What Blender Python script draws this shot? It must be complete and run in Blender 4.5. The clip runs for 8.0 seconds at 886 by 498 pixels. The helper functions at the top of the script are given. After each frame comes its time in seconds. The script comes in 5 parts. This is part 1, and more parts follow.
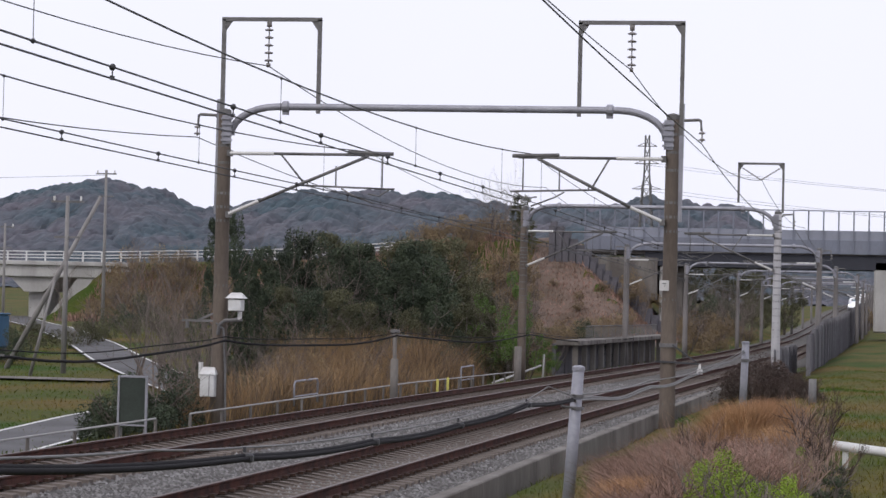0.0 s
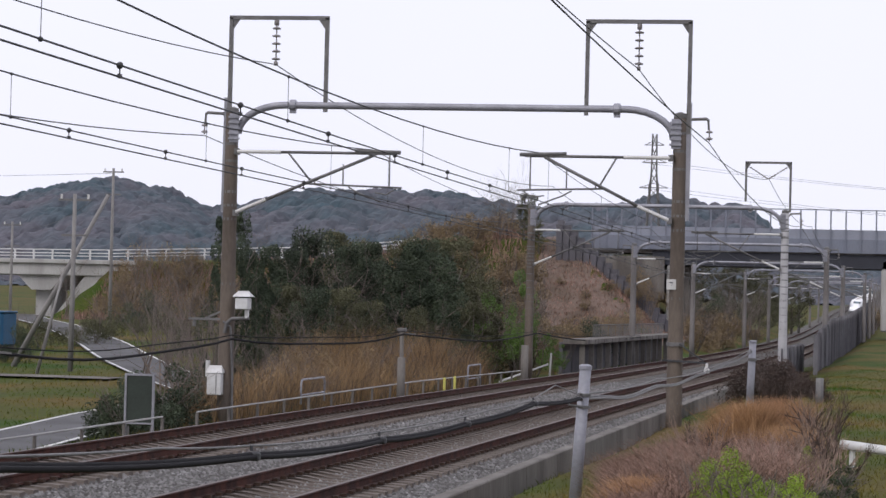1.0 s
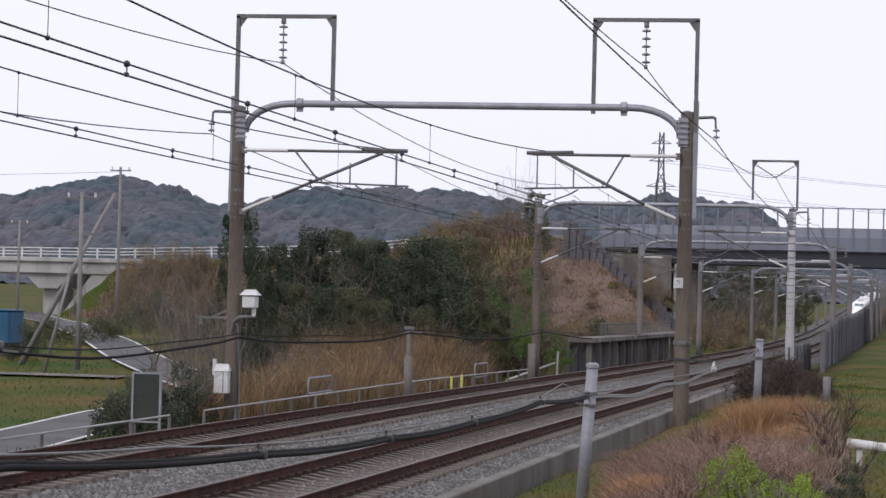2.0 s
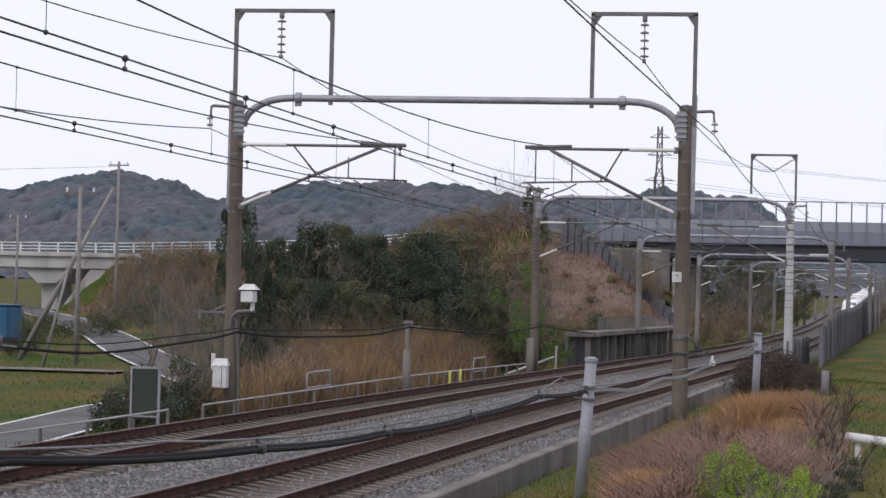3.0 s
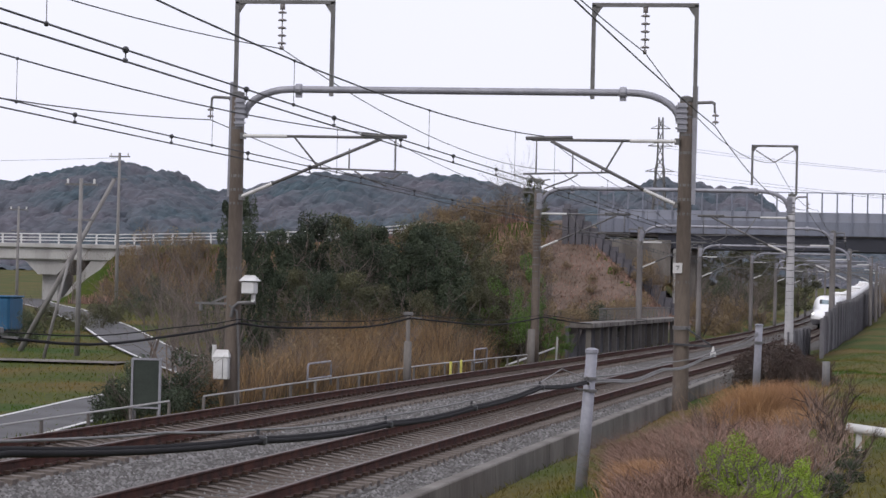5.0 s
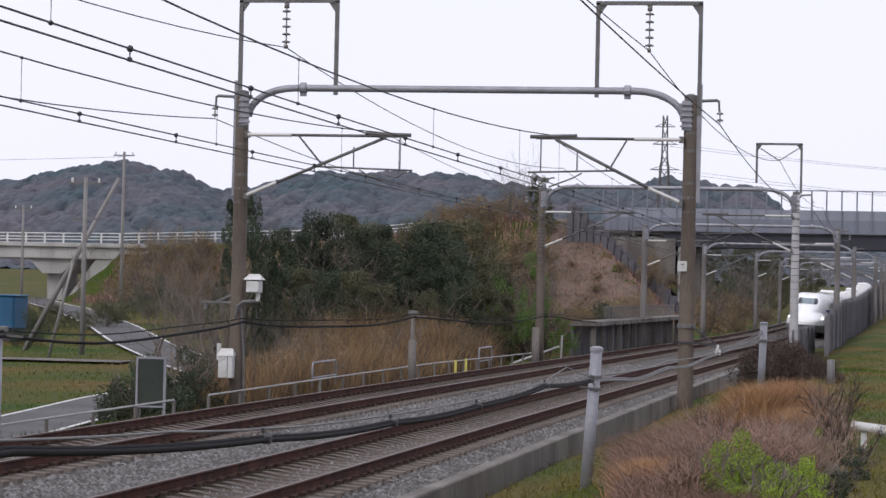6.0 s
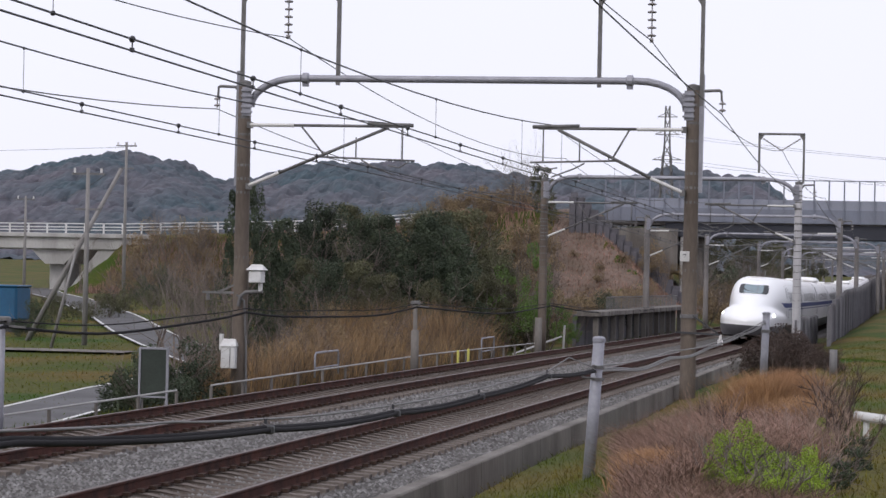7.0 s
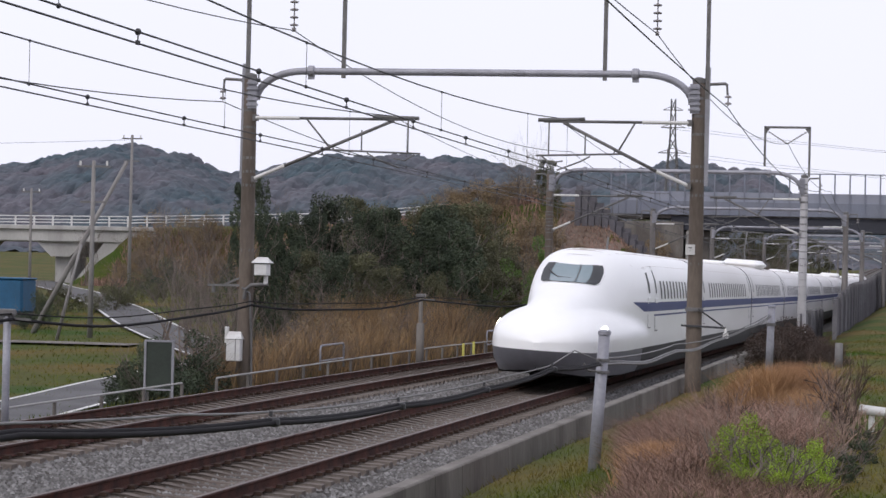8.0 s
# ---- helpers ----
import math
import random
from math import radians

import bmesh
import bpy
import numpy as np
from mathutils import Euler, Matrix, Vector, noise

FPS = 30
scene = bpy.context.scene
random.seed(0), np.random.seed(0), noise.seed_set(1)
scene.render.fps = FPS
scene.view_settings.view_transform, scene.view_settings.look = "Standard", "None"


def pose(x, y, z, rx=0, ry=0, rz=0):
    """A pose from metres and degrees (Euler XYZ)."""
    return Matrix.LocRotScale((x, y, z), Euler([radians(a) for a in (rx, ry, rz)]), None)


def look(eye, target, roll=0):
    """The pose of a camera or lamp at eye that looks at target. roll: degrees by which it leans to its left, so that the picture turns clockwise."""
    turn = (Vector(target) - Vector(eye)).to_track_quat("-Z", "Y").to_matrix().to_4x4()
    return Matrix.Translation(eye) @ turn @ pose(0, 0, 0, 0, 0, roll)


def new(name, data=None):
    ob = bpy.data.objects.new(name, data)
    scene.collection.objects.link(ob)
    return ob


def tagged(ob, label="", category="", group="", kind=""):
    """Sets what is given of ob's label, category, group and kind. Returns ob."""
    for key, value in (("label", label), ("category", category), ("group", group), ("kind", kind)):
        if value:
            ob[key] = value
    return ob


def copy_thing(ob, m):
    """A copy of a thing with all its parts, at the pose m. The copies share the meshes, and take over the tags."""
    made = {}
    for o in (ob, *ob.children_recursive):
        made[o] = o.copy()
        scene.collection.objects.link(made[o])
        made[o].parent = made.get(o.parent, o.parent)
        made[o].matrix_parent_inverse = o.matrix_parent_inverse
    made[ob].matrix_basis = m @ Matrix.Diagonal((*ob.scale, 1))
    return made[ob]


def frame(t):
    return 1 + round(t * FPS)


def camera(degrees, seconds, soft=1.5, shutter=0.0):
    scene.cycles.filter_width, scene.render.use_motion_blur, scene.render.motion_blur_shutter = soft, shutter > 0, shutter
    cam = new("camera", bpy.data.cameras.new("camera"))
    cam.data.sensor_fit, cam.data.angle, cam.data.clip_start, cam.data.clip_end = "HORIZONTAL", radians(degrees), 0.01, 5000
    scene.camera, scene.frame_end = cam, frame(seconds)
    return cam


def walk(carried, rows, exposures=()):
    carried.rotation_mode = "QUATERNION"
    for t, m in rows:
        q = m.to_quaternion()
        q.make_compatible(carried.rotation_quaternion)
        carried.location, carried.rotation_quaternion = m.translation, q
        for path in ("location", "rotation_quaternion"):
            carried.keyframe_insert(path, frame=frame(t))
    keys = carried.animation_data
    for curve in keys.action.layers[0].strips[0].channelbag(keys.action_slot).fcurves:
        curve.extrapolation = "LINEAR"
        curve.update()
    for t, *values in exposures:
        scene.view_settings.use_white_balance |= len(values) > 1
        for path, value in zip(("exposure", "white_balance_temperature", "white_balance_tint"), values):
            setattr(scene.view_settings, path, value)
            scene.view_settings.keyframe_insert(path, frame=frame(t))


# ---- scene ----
EYE = (0.0, 0.0, 3.0)
VIEWS = [
    (0.0, 9.539, 1.196, 1.35), (0.5, 9.485, 1.192, 1.43), (1.0, 9.694, 1.162, 1.43), (1.5, 9.844, 1.142, 1.44),
    (3.0, 9.810, 1.000, 1.37), (3.5, 9.780, 0.919, 1.29), (4.0, 9.741, 0.948, 1.22), (4.5, 9.776, 0.847, 1.32),
    (6.0, 9.923, 0.770, 1.26), (6.5, 9.967, 0.662, 1.22), (7.0, 9.972, 0.554, 1.23), (7.5, 9.955, 0.479, 1.23),
    (8.0, 10.089, 0.397, 1.29),
]
cam = camera(19.345, 8.0, soft=1.5)
walk(cam, [(t, pose(*EYE, 90 + pitch, 0, yaw) @ pose(0, 0, 0, 0, 0, lean)) for t, yaw, pitch, lean in VIEWS])

# ---- light: a bright overcast sky ----
scene.view_settings.exposure = 0.0
world = bpy.data.worlds.new("overcast_sky")
scene.world = world
world.use_nodes = True
wn, wl = world.node_tree.nodes, world.node_tree.links
sky = wn.new("ShaderNodeTexSky")
sky.sky_type, sky.sun_disc = "NISHITA", False
sky.sun_elevation, sky.sun_rotation = radians(45), radians(205)
sky.air_density, sky.dust_density, sky.ozone_density = 1.0, 6.0, 1.0
haze = wn.new("ShaderNodeMix")
haze.data_type = "RGBA"
haze.inputs[0].default_value = 0.88
haze.inputs[7].default_value = (10.5, 10.55, 12.1, 1)
wl.new(sky.outputs[0], haze.inputs[6])
cloud_co = wn.new("ShaderNodeTexCoord")
cloud = wn.new("ShaderNodeTexNoise")
cloud.inputs["Scale"].default_value, cloud.inputs["Detail"].default_value = 2.2, 4
wl.new(cloud_co.outputs["Generated"], cloud.inputs["Vector"])
veil = wn.new("ShaderNodeMapRange")
veil.inputs[3].default_value, veil.inputs[4].default_value = 0.94, 1.04
wl.new(cloud.outputs[0], veil.inputs[0])
veiled = wn.new("ShaderNodeMix")
veiled.data_type, veiled.blend_type = "RGBA", "MULTIPLY"
veiled.inputs[0].default_value = 1.0
wl.new(haze.outputs[2], veiled.inputs[6])
wl.new(veil.outputs[0], veiled.inputs[7])
wl.new(veiled.outputs[2], wn["Background"].inputs[0])
wn["Background"].inputs[1].default_value = 0.1
sun_lamp = bpy.data.lights.new("sun", "SUN")
sun_lamp.energy, sun_lamp.angle, sun_lamp.color = 1.0, radians(25), (1.0, 0.97, 0.92)
new("sun", sun_lamp).matrix_world = look((-25, -52, 58), (0, 0, 0))


# ---- materials ----
def material(name, colour, rough=0.7, metal=0.0, vary=0.25, scale=4.0, fine=40.0, bump=0.2, second=None, patch=0.5, stretch=(1, 1, 1), rnd=0.0, coat=0.0):
    """Colour broken by a broad and a fine noise, with relief from the fine one."""
    m = bpy.data.materials.new(name)
    m.use_nodes = True
    n, l = m.node_tree.nodes, m.node_tree.links
    b = n["Principled BSDF"]
    co = n.new("ShaderNodeTexCoord")
    mp = n.new("ShaderNodeMapping")
    mp.inputs["Scale"].default_value = stretch
    l.new(co.outputs["Object"], mp.inputs[0])
    broad = n.new("ShaderNodeTexNoise")
    broad.inputs["Scale"].default_value, broad.inputs["Detail"].default_value = scale, 6
    small = n.new("ShaderNodeTexNoise")
    small.inputs["Scale"].default_value, small.inputs["Detail"].default_value = fine, 4
    l.new(mp.outputs[0], broad.inputs["Vector"])
    l.new(mp.outputs[0], small.inputs["Vector"])
    ramp = n.new("ShaderNodeValToRGB")
    ramp.color_ramp.elements[0].position, ramp.color_ramp.elements[1].position = patch - 0.14, patch + 0.14
    ramp.color_ramp.elements[0].color = (*colour, 1)
    other = second or tuple(c * (1 - vary) for c in colour)
    ramp.color_ramp.elements[1].color = (*other, 1)
    l.new(broad.outputs[0], ramp.inputs[0])
    val = n.new("ShaderNodeMapRange")
    val.inputs[3].default_value, val.inputs[4].default_value = 1 - vary * 1.3, 1 + vary * 1.3
    l.new(small.outputs[0], val.inputs[0])
    mul = n.new("ShaderNodeMix")
    mul.data_type, mul.blend_type = "RGBA", "MULTIPLY"
    mul.inputs[0].default_value = 1
    l.new(ramp.outputs[0], mul.inputs[6])
    l.new(val.outputs[0], mul.inputs[7])
    out = mul.outputs[2]
    if rnd:
        geo = n.new("ShaderNodeNewGeometry")
        info = n.new("ShaderNodeObjectInfo")
        add = n.new("ShaderNodeMath")
        add.operation = "ADD"
        l.new(geo.outputs["Random Per Island"], add.inputs[0])
        l.new(info.outputs["Random"], add.inputs[1])
        wide = n.new("ShaderNodeMapRange")
        wide.inputs[2].default_value = 2.0
        wide.inputs[3].default_value, wide.inputs[4].default_value = 1 - rnd, 1 + rnd
        l.new(add.outputs[0], wide.inputs[0])
        again = n.new("ShaderNodeMix")
        again.data_type, again.blend_type = "RGBA", "MULTIPLY"
        again.inputs[0].default_value = 1
        l.new(out, again.inputs[6])
        l.new(wide.outputs[0], again.inputs[7])
        out = again.outputs[2]
    l.new(out, b.inputs["Base Color"])
    b.inputs["Roughness"].default_value, b.inputs["Metallic"].default_value = rough, metal
    b.inputs["Coat Weight"].default_value = coat
    if bump:
        bp = n.new("ShaderNodeBump")
        bp.inputs["Strength"].default_value, bp.inputs["Distance"].default_value = bump, 0.02
        l.new(small.outputs[0], bp.inputs["Height"])
        l.new(bp.outputs[0], b.inputs["Normal"])
    return m


def glow(name, colour, strength):
    m = bpy.data.materials.new(name)
    m.use_nodes = True
    b = m.node_tree.nodes["Principled BSDF"]
    b.inputs["Base Color"].default_value = (*colour, 1)
    b.inputs["Emission Color"].default_value = (*colour, 1)
    b.inputs["Emission Strength"].default_value = strength
    return m


BALLAST = material("ballast", (0.115, 0.108, 0.103), 0.95, 0, 0.9, 0.9, 11, 1.0, (0.075, 0.069, 0.065))
STONE = material("ballast_stone", (0.215, 0.21, 0.21), 0.95, 0, 0.25, 3, 30, 0.3, (0.12, 0.114, 0.112), rnd=0.85)
RUST = material("rusty_rail", (0.082, 0.033, 0.025), 0.85, 0.05, 0.3, 3, 40, 0.3, (0.038, 0.02, 0.017))
RAILTOP = material("worn_rail_head", (0.10, 0.065, 0.055), 0.5, 0.5, 0.15, 2, 40, 0.05)
SLEEPER = material("concrete_sleeper", (0.17, 0.145, 0.13), 0.9, 0, 0.3, 2, 25, 0.3, (0.10, 0.08, 0.07), rnd=0.25)
CLIP = material("fastening_rust", (0.07, 0.045, 0.035), 0.8, 0.2, 0.3)
CONCRETE = material("weathered_concrete", (0.20, 0.185, 0.17), 0.9, 0, 0.25, 0.7, 12, 0.3, (0.115, 0.103, 0.095), stretch=(1, 1, 0.35))
PALE_CONCRETE = material("pale_concrete", (0.42, 0.41, 0.40), 0.88, 0, 0.15, 0.5, 8, 0.2, (0.3, 0.29, 0.28), stretch=(1, 1, 0.3))
POLE = material("mast_concrete", (0.135, 0.108, 0.088), 0.85, 0, 0.25, 1.6, 20, 0.25, (0.085, 0.066, 0.054), stretch=(1, 1, 0.25))
GREY_MAST = material("grey_mast_concrete", (0.19, 0.175, 0.17), 0.85, 0, 0.25, 1.6, 20, 0.25, (0.13, 0.118, 0.115), stretch=(1, 1, 0.25))
PALE_POLE = material("pale_mast", (0.46, 0.45, 0.47), 0.75, 0, 0.15, 1.5, 20, 0.2)
ZINC = material("galvanised_steel", (0.32, 0.32, 0.36), 0.55, 0.3, 0.18, 1.5, 20, 0.08, (0.23, 0.23, 0.26))
DULL_STEEL = material("dull_steel", (0.17, 0.165, 0.165), 0.6, 0.4, 0.25, 2, 20, 0.1)
DARK_STEEL = material("dark_steel", (0.055, 0.055, 0.06), 0.6, 0.3, 0.2, 2, 20, 0.1)
WIRE = material("copper_wire_tarnished", (0.05, 0.05, 0.055), 0.7, 0.2, 0.1)
CABLE = material("black_cable", (0.014, 0.013, 0.015), 0.85, 0, 0.2, 3, 20, 0.1)
GREY_CABLE = material("grey_cable", (0.2, 0.195, 0.195), 0.8, 0, 0.2, 3, 20, 0.1)
PORCELAIN = material("glazed_insulator", (0.62, 0.61, 0.6), 0.35, 0, 0.1, 3, 20, 0)
DARK_DISC = material("brown_insulator", (0.24, 0.22, 0.22), 0.35, 0, 0.1, 3, 20, 0)
WHITE_PAINT = material("white_paint", (0.62, 0.62, 0.62), 0.6, 0, 0.1, 2, 14, 0.05, (0.52, 0.51, 0.5))
GREEN_BOARD = material("dark_green_sheet", (0.035, 0.045, 0.038), 0.9, 0, 0.2, 2, 20, 0.1)
YELLOW = material("yellow_paint", (0.55, 0.5, 0.12), 0.6, 0, 0.2, 2, 20, 0.1)
TRAIN_ROOF = material("dusty_train_roof", (0.38, 0.34, 0.31), 0.7, 0, 0.1, 0.6, 6, 0, (0.46, 0.43, 0.41))
PALE_TWIG = material("pale_dry_twig", (0.30, 0.215, 0.175), 0.95, 0, 0.3, 1, 10, 0, (0.2, 0.14, 0.11), rnd=0.4)
BLUE_SHEET = material("teal_sheet", (0.012, 0.09, 0.19), 0.6, 0, 0.2, 1, 12, 0.1)
GREY_POLE = material("grey_pole_concrete", (0.25, 0.24, 0.235), 0.9, 0, 0.2, 1.5, 15, 0.1, (0.18, 0.17, 0.165), stretch=(1, 1, 0.25))
ASPHALT = material("asphalt", (0.12, 0.118, 0.122), 0.95, 0, 0.15, 0.4, 10, 0.2, (0.09, 0.088, 0.092))
LINE = material("road_paint", (0.62, 0.62, 0.6), 0.8, 0, 0.15, 2, 20, 0.1)
BARRIER = material("noise_barrier_sheet", (0.105, 0.10, 0.115), 0.85, 0, 0.25, 0.8, 10, 0.2, (0.075, 0.07, 0.078), stretch=(1, 1, 0.3), rnd=0.15)
BARRIER_POST = material("barrier_post_steel", (0.17, 0.165, 0.18), 0.8, 0, 0.25, 0.8, 10, 0.2, (0.12, 0.115, 0.125), stretch=(1, 1, 0.3))
BRIDGE_PAINT = material("grey_blue_girder_paint", (0.17, 0.185, 0.235), 0.7, 0, 0.12, 0.4, 8, 0.1, (0.17, 0.18, 0.22), stretch=(1, 1, 0.3))
BRIDGE_PALE = material("pale_sound_panel", (0.25, 0.265, 0.32), 0.6, 0, 0.1, 0.4, 8, 0.05)
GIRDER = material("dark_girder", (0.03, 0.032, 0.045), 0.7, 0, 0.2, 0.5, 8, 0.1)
TRAIN_WHITE = material("train_white_lacquer", (0.86, 0.86, 0.865), 0.33, 0, 0.02, 0.5, 4, 0, coat=0.15)
# same paint as the lead car, darkened for the shade along the coaches
TRAIN_SHADED = material("train_shaded_white", (0.66, 0.65, 0.655), 0.45, 0, 0.04, 0.5, 4, 0, (0.58, 0.565, 0.56), stretch=(1, 0.15, 1))
TRAIN_LOWER = material("train_grey_skirt", (0.17, 0.17, 0.19), 0.4, 0, 0.1, 0.8, 6, 0.02)
TRAIN_UNDER = material("train_underside", (0.03, 0.029, 0.028), 0.8, 0, 0.2, 0.8, 6, 0.1)
TRAIN_BLUE = material("train_blue_band", (0.02, 0.034, 0.135), 0.6, 0, 0.05, 1, 5, 0)
TRAIN_GLASS = material("train_window_glass", (0.025, 0.027, 0.03), 0.55, 0, 0.1, 1, 5, 0)
WINDSCREEN = material("windscreen_glass", (0.17, 0.23, 0.255), 0.07, 0, 0.06, 1, 5, 0)
SEAM = material("dark_seam", (0.10, 0.10, 0.105), 0.6, 0, 0.1)
HEADLIGHT = glow("headlight_glow", (1.0, 0.98, 0.9), 6.0)
GRASS = material("grass_ground", (0.03, 0.058, 0.006), 0.95, 0, 0.6, 0.11, 4, 0.8, (0.098, 0.07, 0.02), patch=0.5)
SOIL = material("slope_soil", (0.15, 0.105, 0.085), 0.95, 0, 0.4, 0.25, 2.5, 0.8, (0.095, 0.068, 0.05))
# the blue air haze over the distant hills is mixed into this colour
HAZED_WOODS = material("haze_tinted_woods", (0.042, 0.066, 0.082), 0.95, 0, 0.5, 0.022, 0.22, 0.3, (0.088, 0.084, 0.102))
LEAF = material("evergreen_leaf", (0.062, 0.08, 0.046), 0.95, 0, 0.3, 0.7, 6, 0, (0.03, 0.042, 0.026), rnd=0.4)
LEAF_OLIVE = material("olive_leaf", (0.10, 0.10, 0.052), 0.95, 0, 0.3, 0.7, 6, 0, (0.065, 0.066, 0.038), rnd=0.3)
LEAF_BRIGHT = material("spring_leaf", (0.24, 0.33, 0.03), 0.9, 0, 0.25, 0.8, 6, 0, (0.17, 0.25, 0.03), rnd=0.35)
LEAF_FRESH = material("fresh_ivy_leaf", (0.10, 0.165, 0.035), 0.9, 0, 0.3, 0.8, 6, 0, (0.065, 0.11, 0.028), rnd=0.4)
LEAF_TAN = material("tan_leaf", (0.225, 0.165, 0.088), 0.95, 0, 0.3, 0.7, 6, 0, (0.17, 0.12, 0.075), rnd=0.35)
BARK = material("grey_bark", (0.15, 0.125, 0.105), 0.9, 0, 0.3, 2, 20, 0.3)
TWIG = material("bare_twig", (0.16, 0.13, 0.115), 0.95, 0, 0.3, 1, 10, 0, (0.105, 0.085, 0.075), rnd=0.3)
REED = material("dry_reed", (0.30, 0.19, 0.085), 0.95, 0, 0.3, 0.4, 5, 0, (0.20, 0.125, 0.065), rnd=0.4)
PINK_REED = material("dry_stem_pink", (0.35, 0.215, 0.17), 0.95, 0, 0.3, 0.5, 5, 0, (0.15, 0.09, 0.062), rnd=0.75)
STRAW = material("orange_straw", (0.40, 0.235, 0.115), 0.95, 0, 0.3, 0.5, 5, 0, (0.29, 0.16, 0.085), rnd=0.4)
BROWN_REED = material("weathered_reed", (0.17, 0.118, 0.08), 0.95, 0, 0.3, 0.4, 5, 0, (0.08, 0.06, 0.042), rnd=0.4)
VINE = material("dead_vine", (0.065, 0.042, 0.034), 0.95, 0, 0.3, 1, 8, 0, (0.045, 0.032, 0.026), rnd=0.3)
TURF = material("turf_blade", (0.045, 0.09, 0.008), 0.95, 0, 0.3, 0.11, 5, 0, (0.155, 0.11, 0.032), rnd=0.4)

for dull in (CABLE, RUST, CLIP, TURF, GRASS, BALLAST, STONE, CONCRETE, ASPHALT, SLEEPER):
    dull.node_tree.nodes["Principled BSDF"].inputs["Specular IOR Level"].default_value = 0.15


# ---- mesh building ----
class Shape:
    """Gathers points and faces of one mesh."""

    def __init__(self):
        self.v, self.f = [], []

    def add(self, v, f):
        k = len(self.v)
        self.v += [tuple(p) for p in v]
        self.f += [tuple(i + k for i in q) for q in f]
        return self

    def box(self, c, size, turn=None, bevel=0.0):
        x, y, z = (a / 2 for a in size)
        if bevel:
            e = bevel
            ring = [(-x + e, -y), (x - e, -y), (x, -y + e), (x, y - e), (x - e, y), (-x + e, y), (-x, y - e), (-x, -y + e)]
            pts = []
            for h, s in ((-z, e), (-z + e, 0), (z - e, 0), (z, e)):
                for px, py in ring:
                    pts.append((px * (1 - s / max(x, 1e-6)) if s else px, py * (1 - s / max(y, 1e-6)) if s else py, h))
            faces = [tuple(range(7, -1, -1)), tuple(range(24, 32))]
            for r in range(3):
                for i in range(8):
                    j = (i + 1) % 8
                    faces.append((r * 8 + i, r * 8 + j, r * 8 + 8 + j, r * 8 + 8 + i))
        else:
            pts = [(-x, -y, -z), (x, -y, -z), (x, y, -z), (-x, y, -z), (-x, -y, z), (x, -y, z), (x, y, z), (-x, y, z)]
            faces = [(0, 3, 2, 1), (4, 5, 6, 7), (0, 1, 5, 4), (1, 2, 6, 5), (2, 3, 7, 6), (3, 0, 4, 7)]
        out = []
        for p in pts:
            p = Vector(p)
            if turn is not None:
                p = turn @ p
            out.append(p + Vector(c))
        return self.add(out, faces)

    def tube(self, path, r, n=8, closed_ends=True):
        """A round bar along a path; r is one radius or one for each point."""
        path = [Vector(p) for p in path]
        rs = r if isinstance(r, (list, tuple)) else [r] * len(path)
        pts, faces, side = [], [], None
        for i, p in enumerate(path):
            d = (path[min(i + 1, len(path) - 1)] - path[max(i - 1, 0)]).normalized()
            if side is None:
                side = d.cross(Vector((0, 0, 1)))
                if side.length < 1e-3:
                    side = d.cross(Vector((1, 0, 0)))
            side = (side - d * side.dot(d)).normalized()
            up = d.cross(side)
            for k in range(n):
                a = 2 * math.pi * k / n
                pts.append(p + rs[i] * (math.cos(a) * side + math.sin(a) * up))
        for i in range(len(path) - 1):
            for k in range(n):
                j = (k + 1) % n
                faces.append((i * n + k, i * n + j, i * n + n + j, i * n + n + k))
        if closed_ends:
            faces.append(tuple(range(n - 1, -1, -1)))
            faces.append(tuple(range((len(path) - 1) * n, len(path) * n)))
        return self.add(pts, faces)

    def bar(self, a, b, w, h):
        """A square bar from a to b."""
        a, b = Vector(a), Vector(b)
        d = b - a
        q = d.to_track_quat("Y", "Z").to_matrix()
        return self.box((a + b) / 2, (w, d.length, h), q)

    def sheet(self, rows):
        """A surface through equal rows of points."""
        w = len(rows[0])
        pts = [p for r in rows for p in r]
        faces = [(i * w + j, i * w + j + 1, i * w + w + j + 1, i * w + w + j) for i in range(len(rows) - 1) for j in range(w - 1)]
        return self.add(pts, faces)

    def ball(self, c, r, n=8, squash=1.0):
        return self.tube([(c[0], c[1], c[2] + squash * r * math.cos(math.pi * (1 - i / n))) for i in range(n + 1)],
                         [max(r * math.sin(math.pi * i / n), r * 0.02) for i in range(n + 1)], n)


def part(name, shape, mat, parent=None, label="", smooth=False):
    me = bpy.data.meshes.new(name)
    me.from_pydata(shape.v, [], shape.f)
    if smooth:
        me.polygons.foreach_set("use_smooth", [True] * len(me.polygons))
    me.materials.append(mat)
    me.update()
    ob = new(name, me)
    ob.parent = parent
    return tagged(ob, label) if label else ob


def thing(name, place, label, category, group="", kind=""):
    ob = new(name)
    ob.location = place
    ob.empty_display_size = 0.2
    return tagged(ob, label, category, group, kind)


# ---- the plan: y runs along the railway, x across it, z above the rails at the first gantry ----
PROFILE_Y = [-60, 0, 35, 66, 120, 165, 215, 280, 345, 400, 463, 594, 700, 1000, 1400]
PROFILE_Z = [0.66, 0.38, 0.21, 0.06, -0.20, -0.43, -0.62, -0.75, -0.72, -0.35, 0.35, 2.2, 3.7, 6.5, 9.0]
CURVE_Y = [0, 35, 66, 100, 120, 165, 210, 340, 460, 590, 900, 1400]
CURVE_X = [-8.95, -9.03, -8.98, -8.64, -8.36, -7.85, -7.50, -7.35, -6.9, -6.7, -5.2, -3.2]
TILT = 0.05            # the tracks are banked into the curve
SHIFT_Y = [0, 40, 66, 120, 165, 210, 340, 500, 900, 1400]
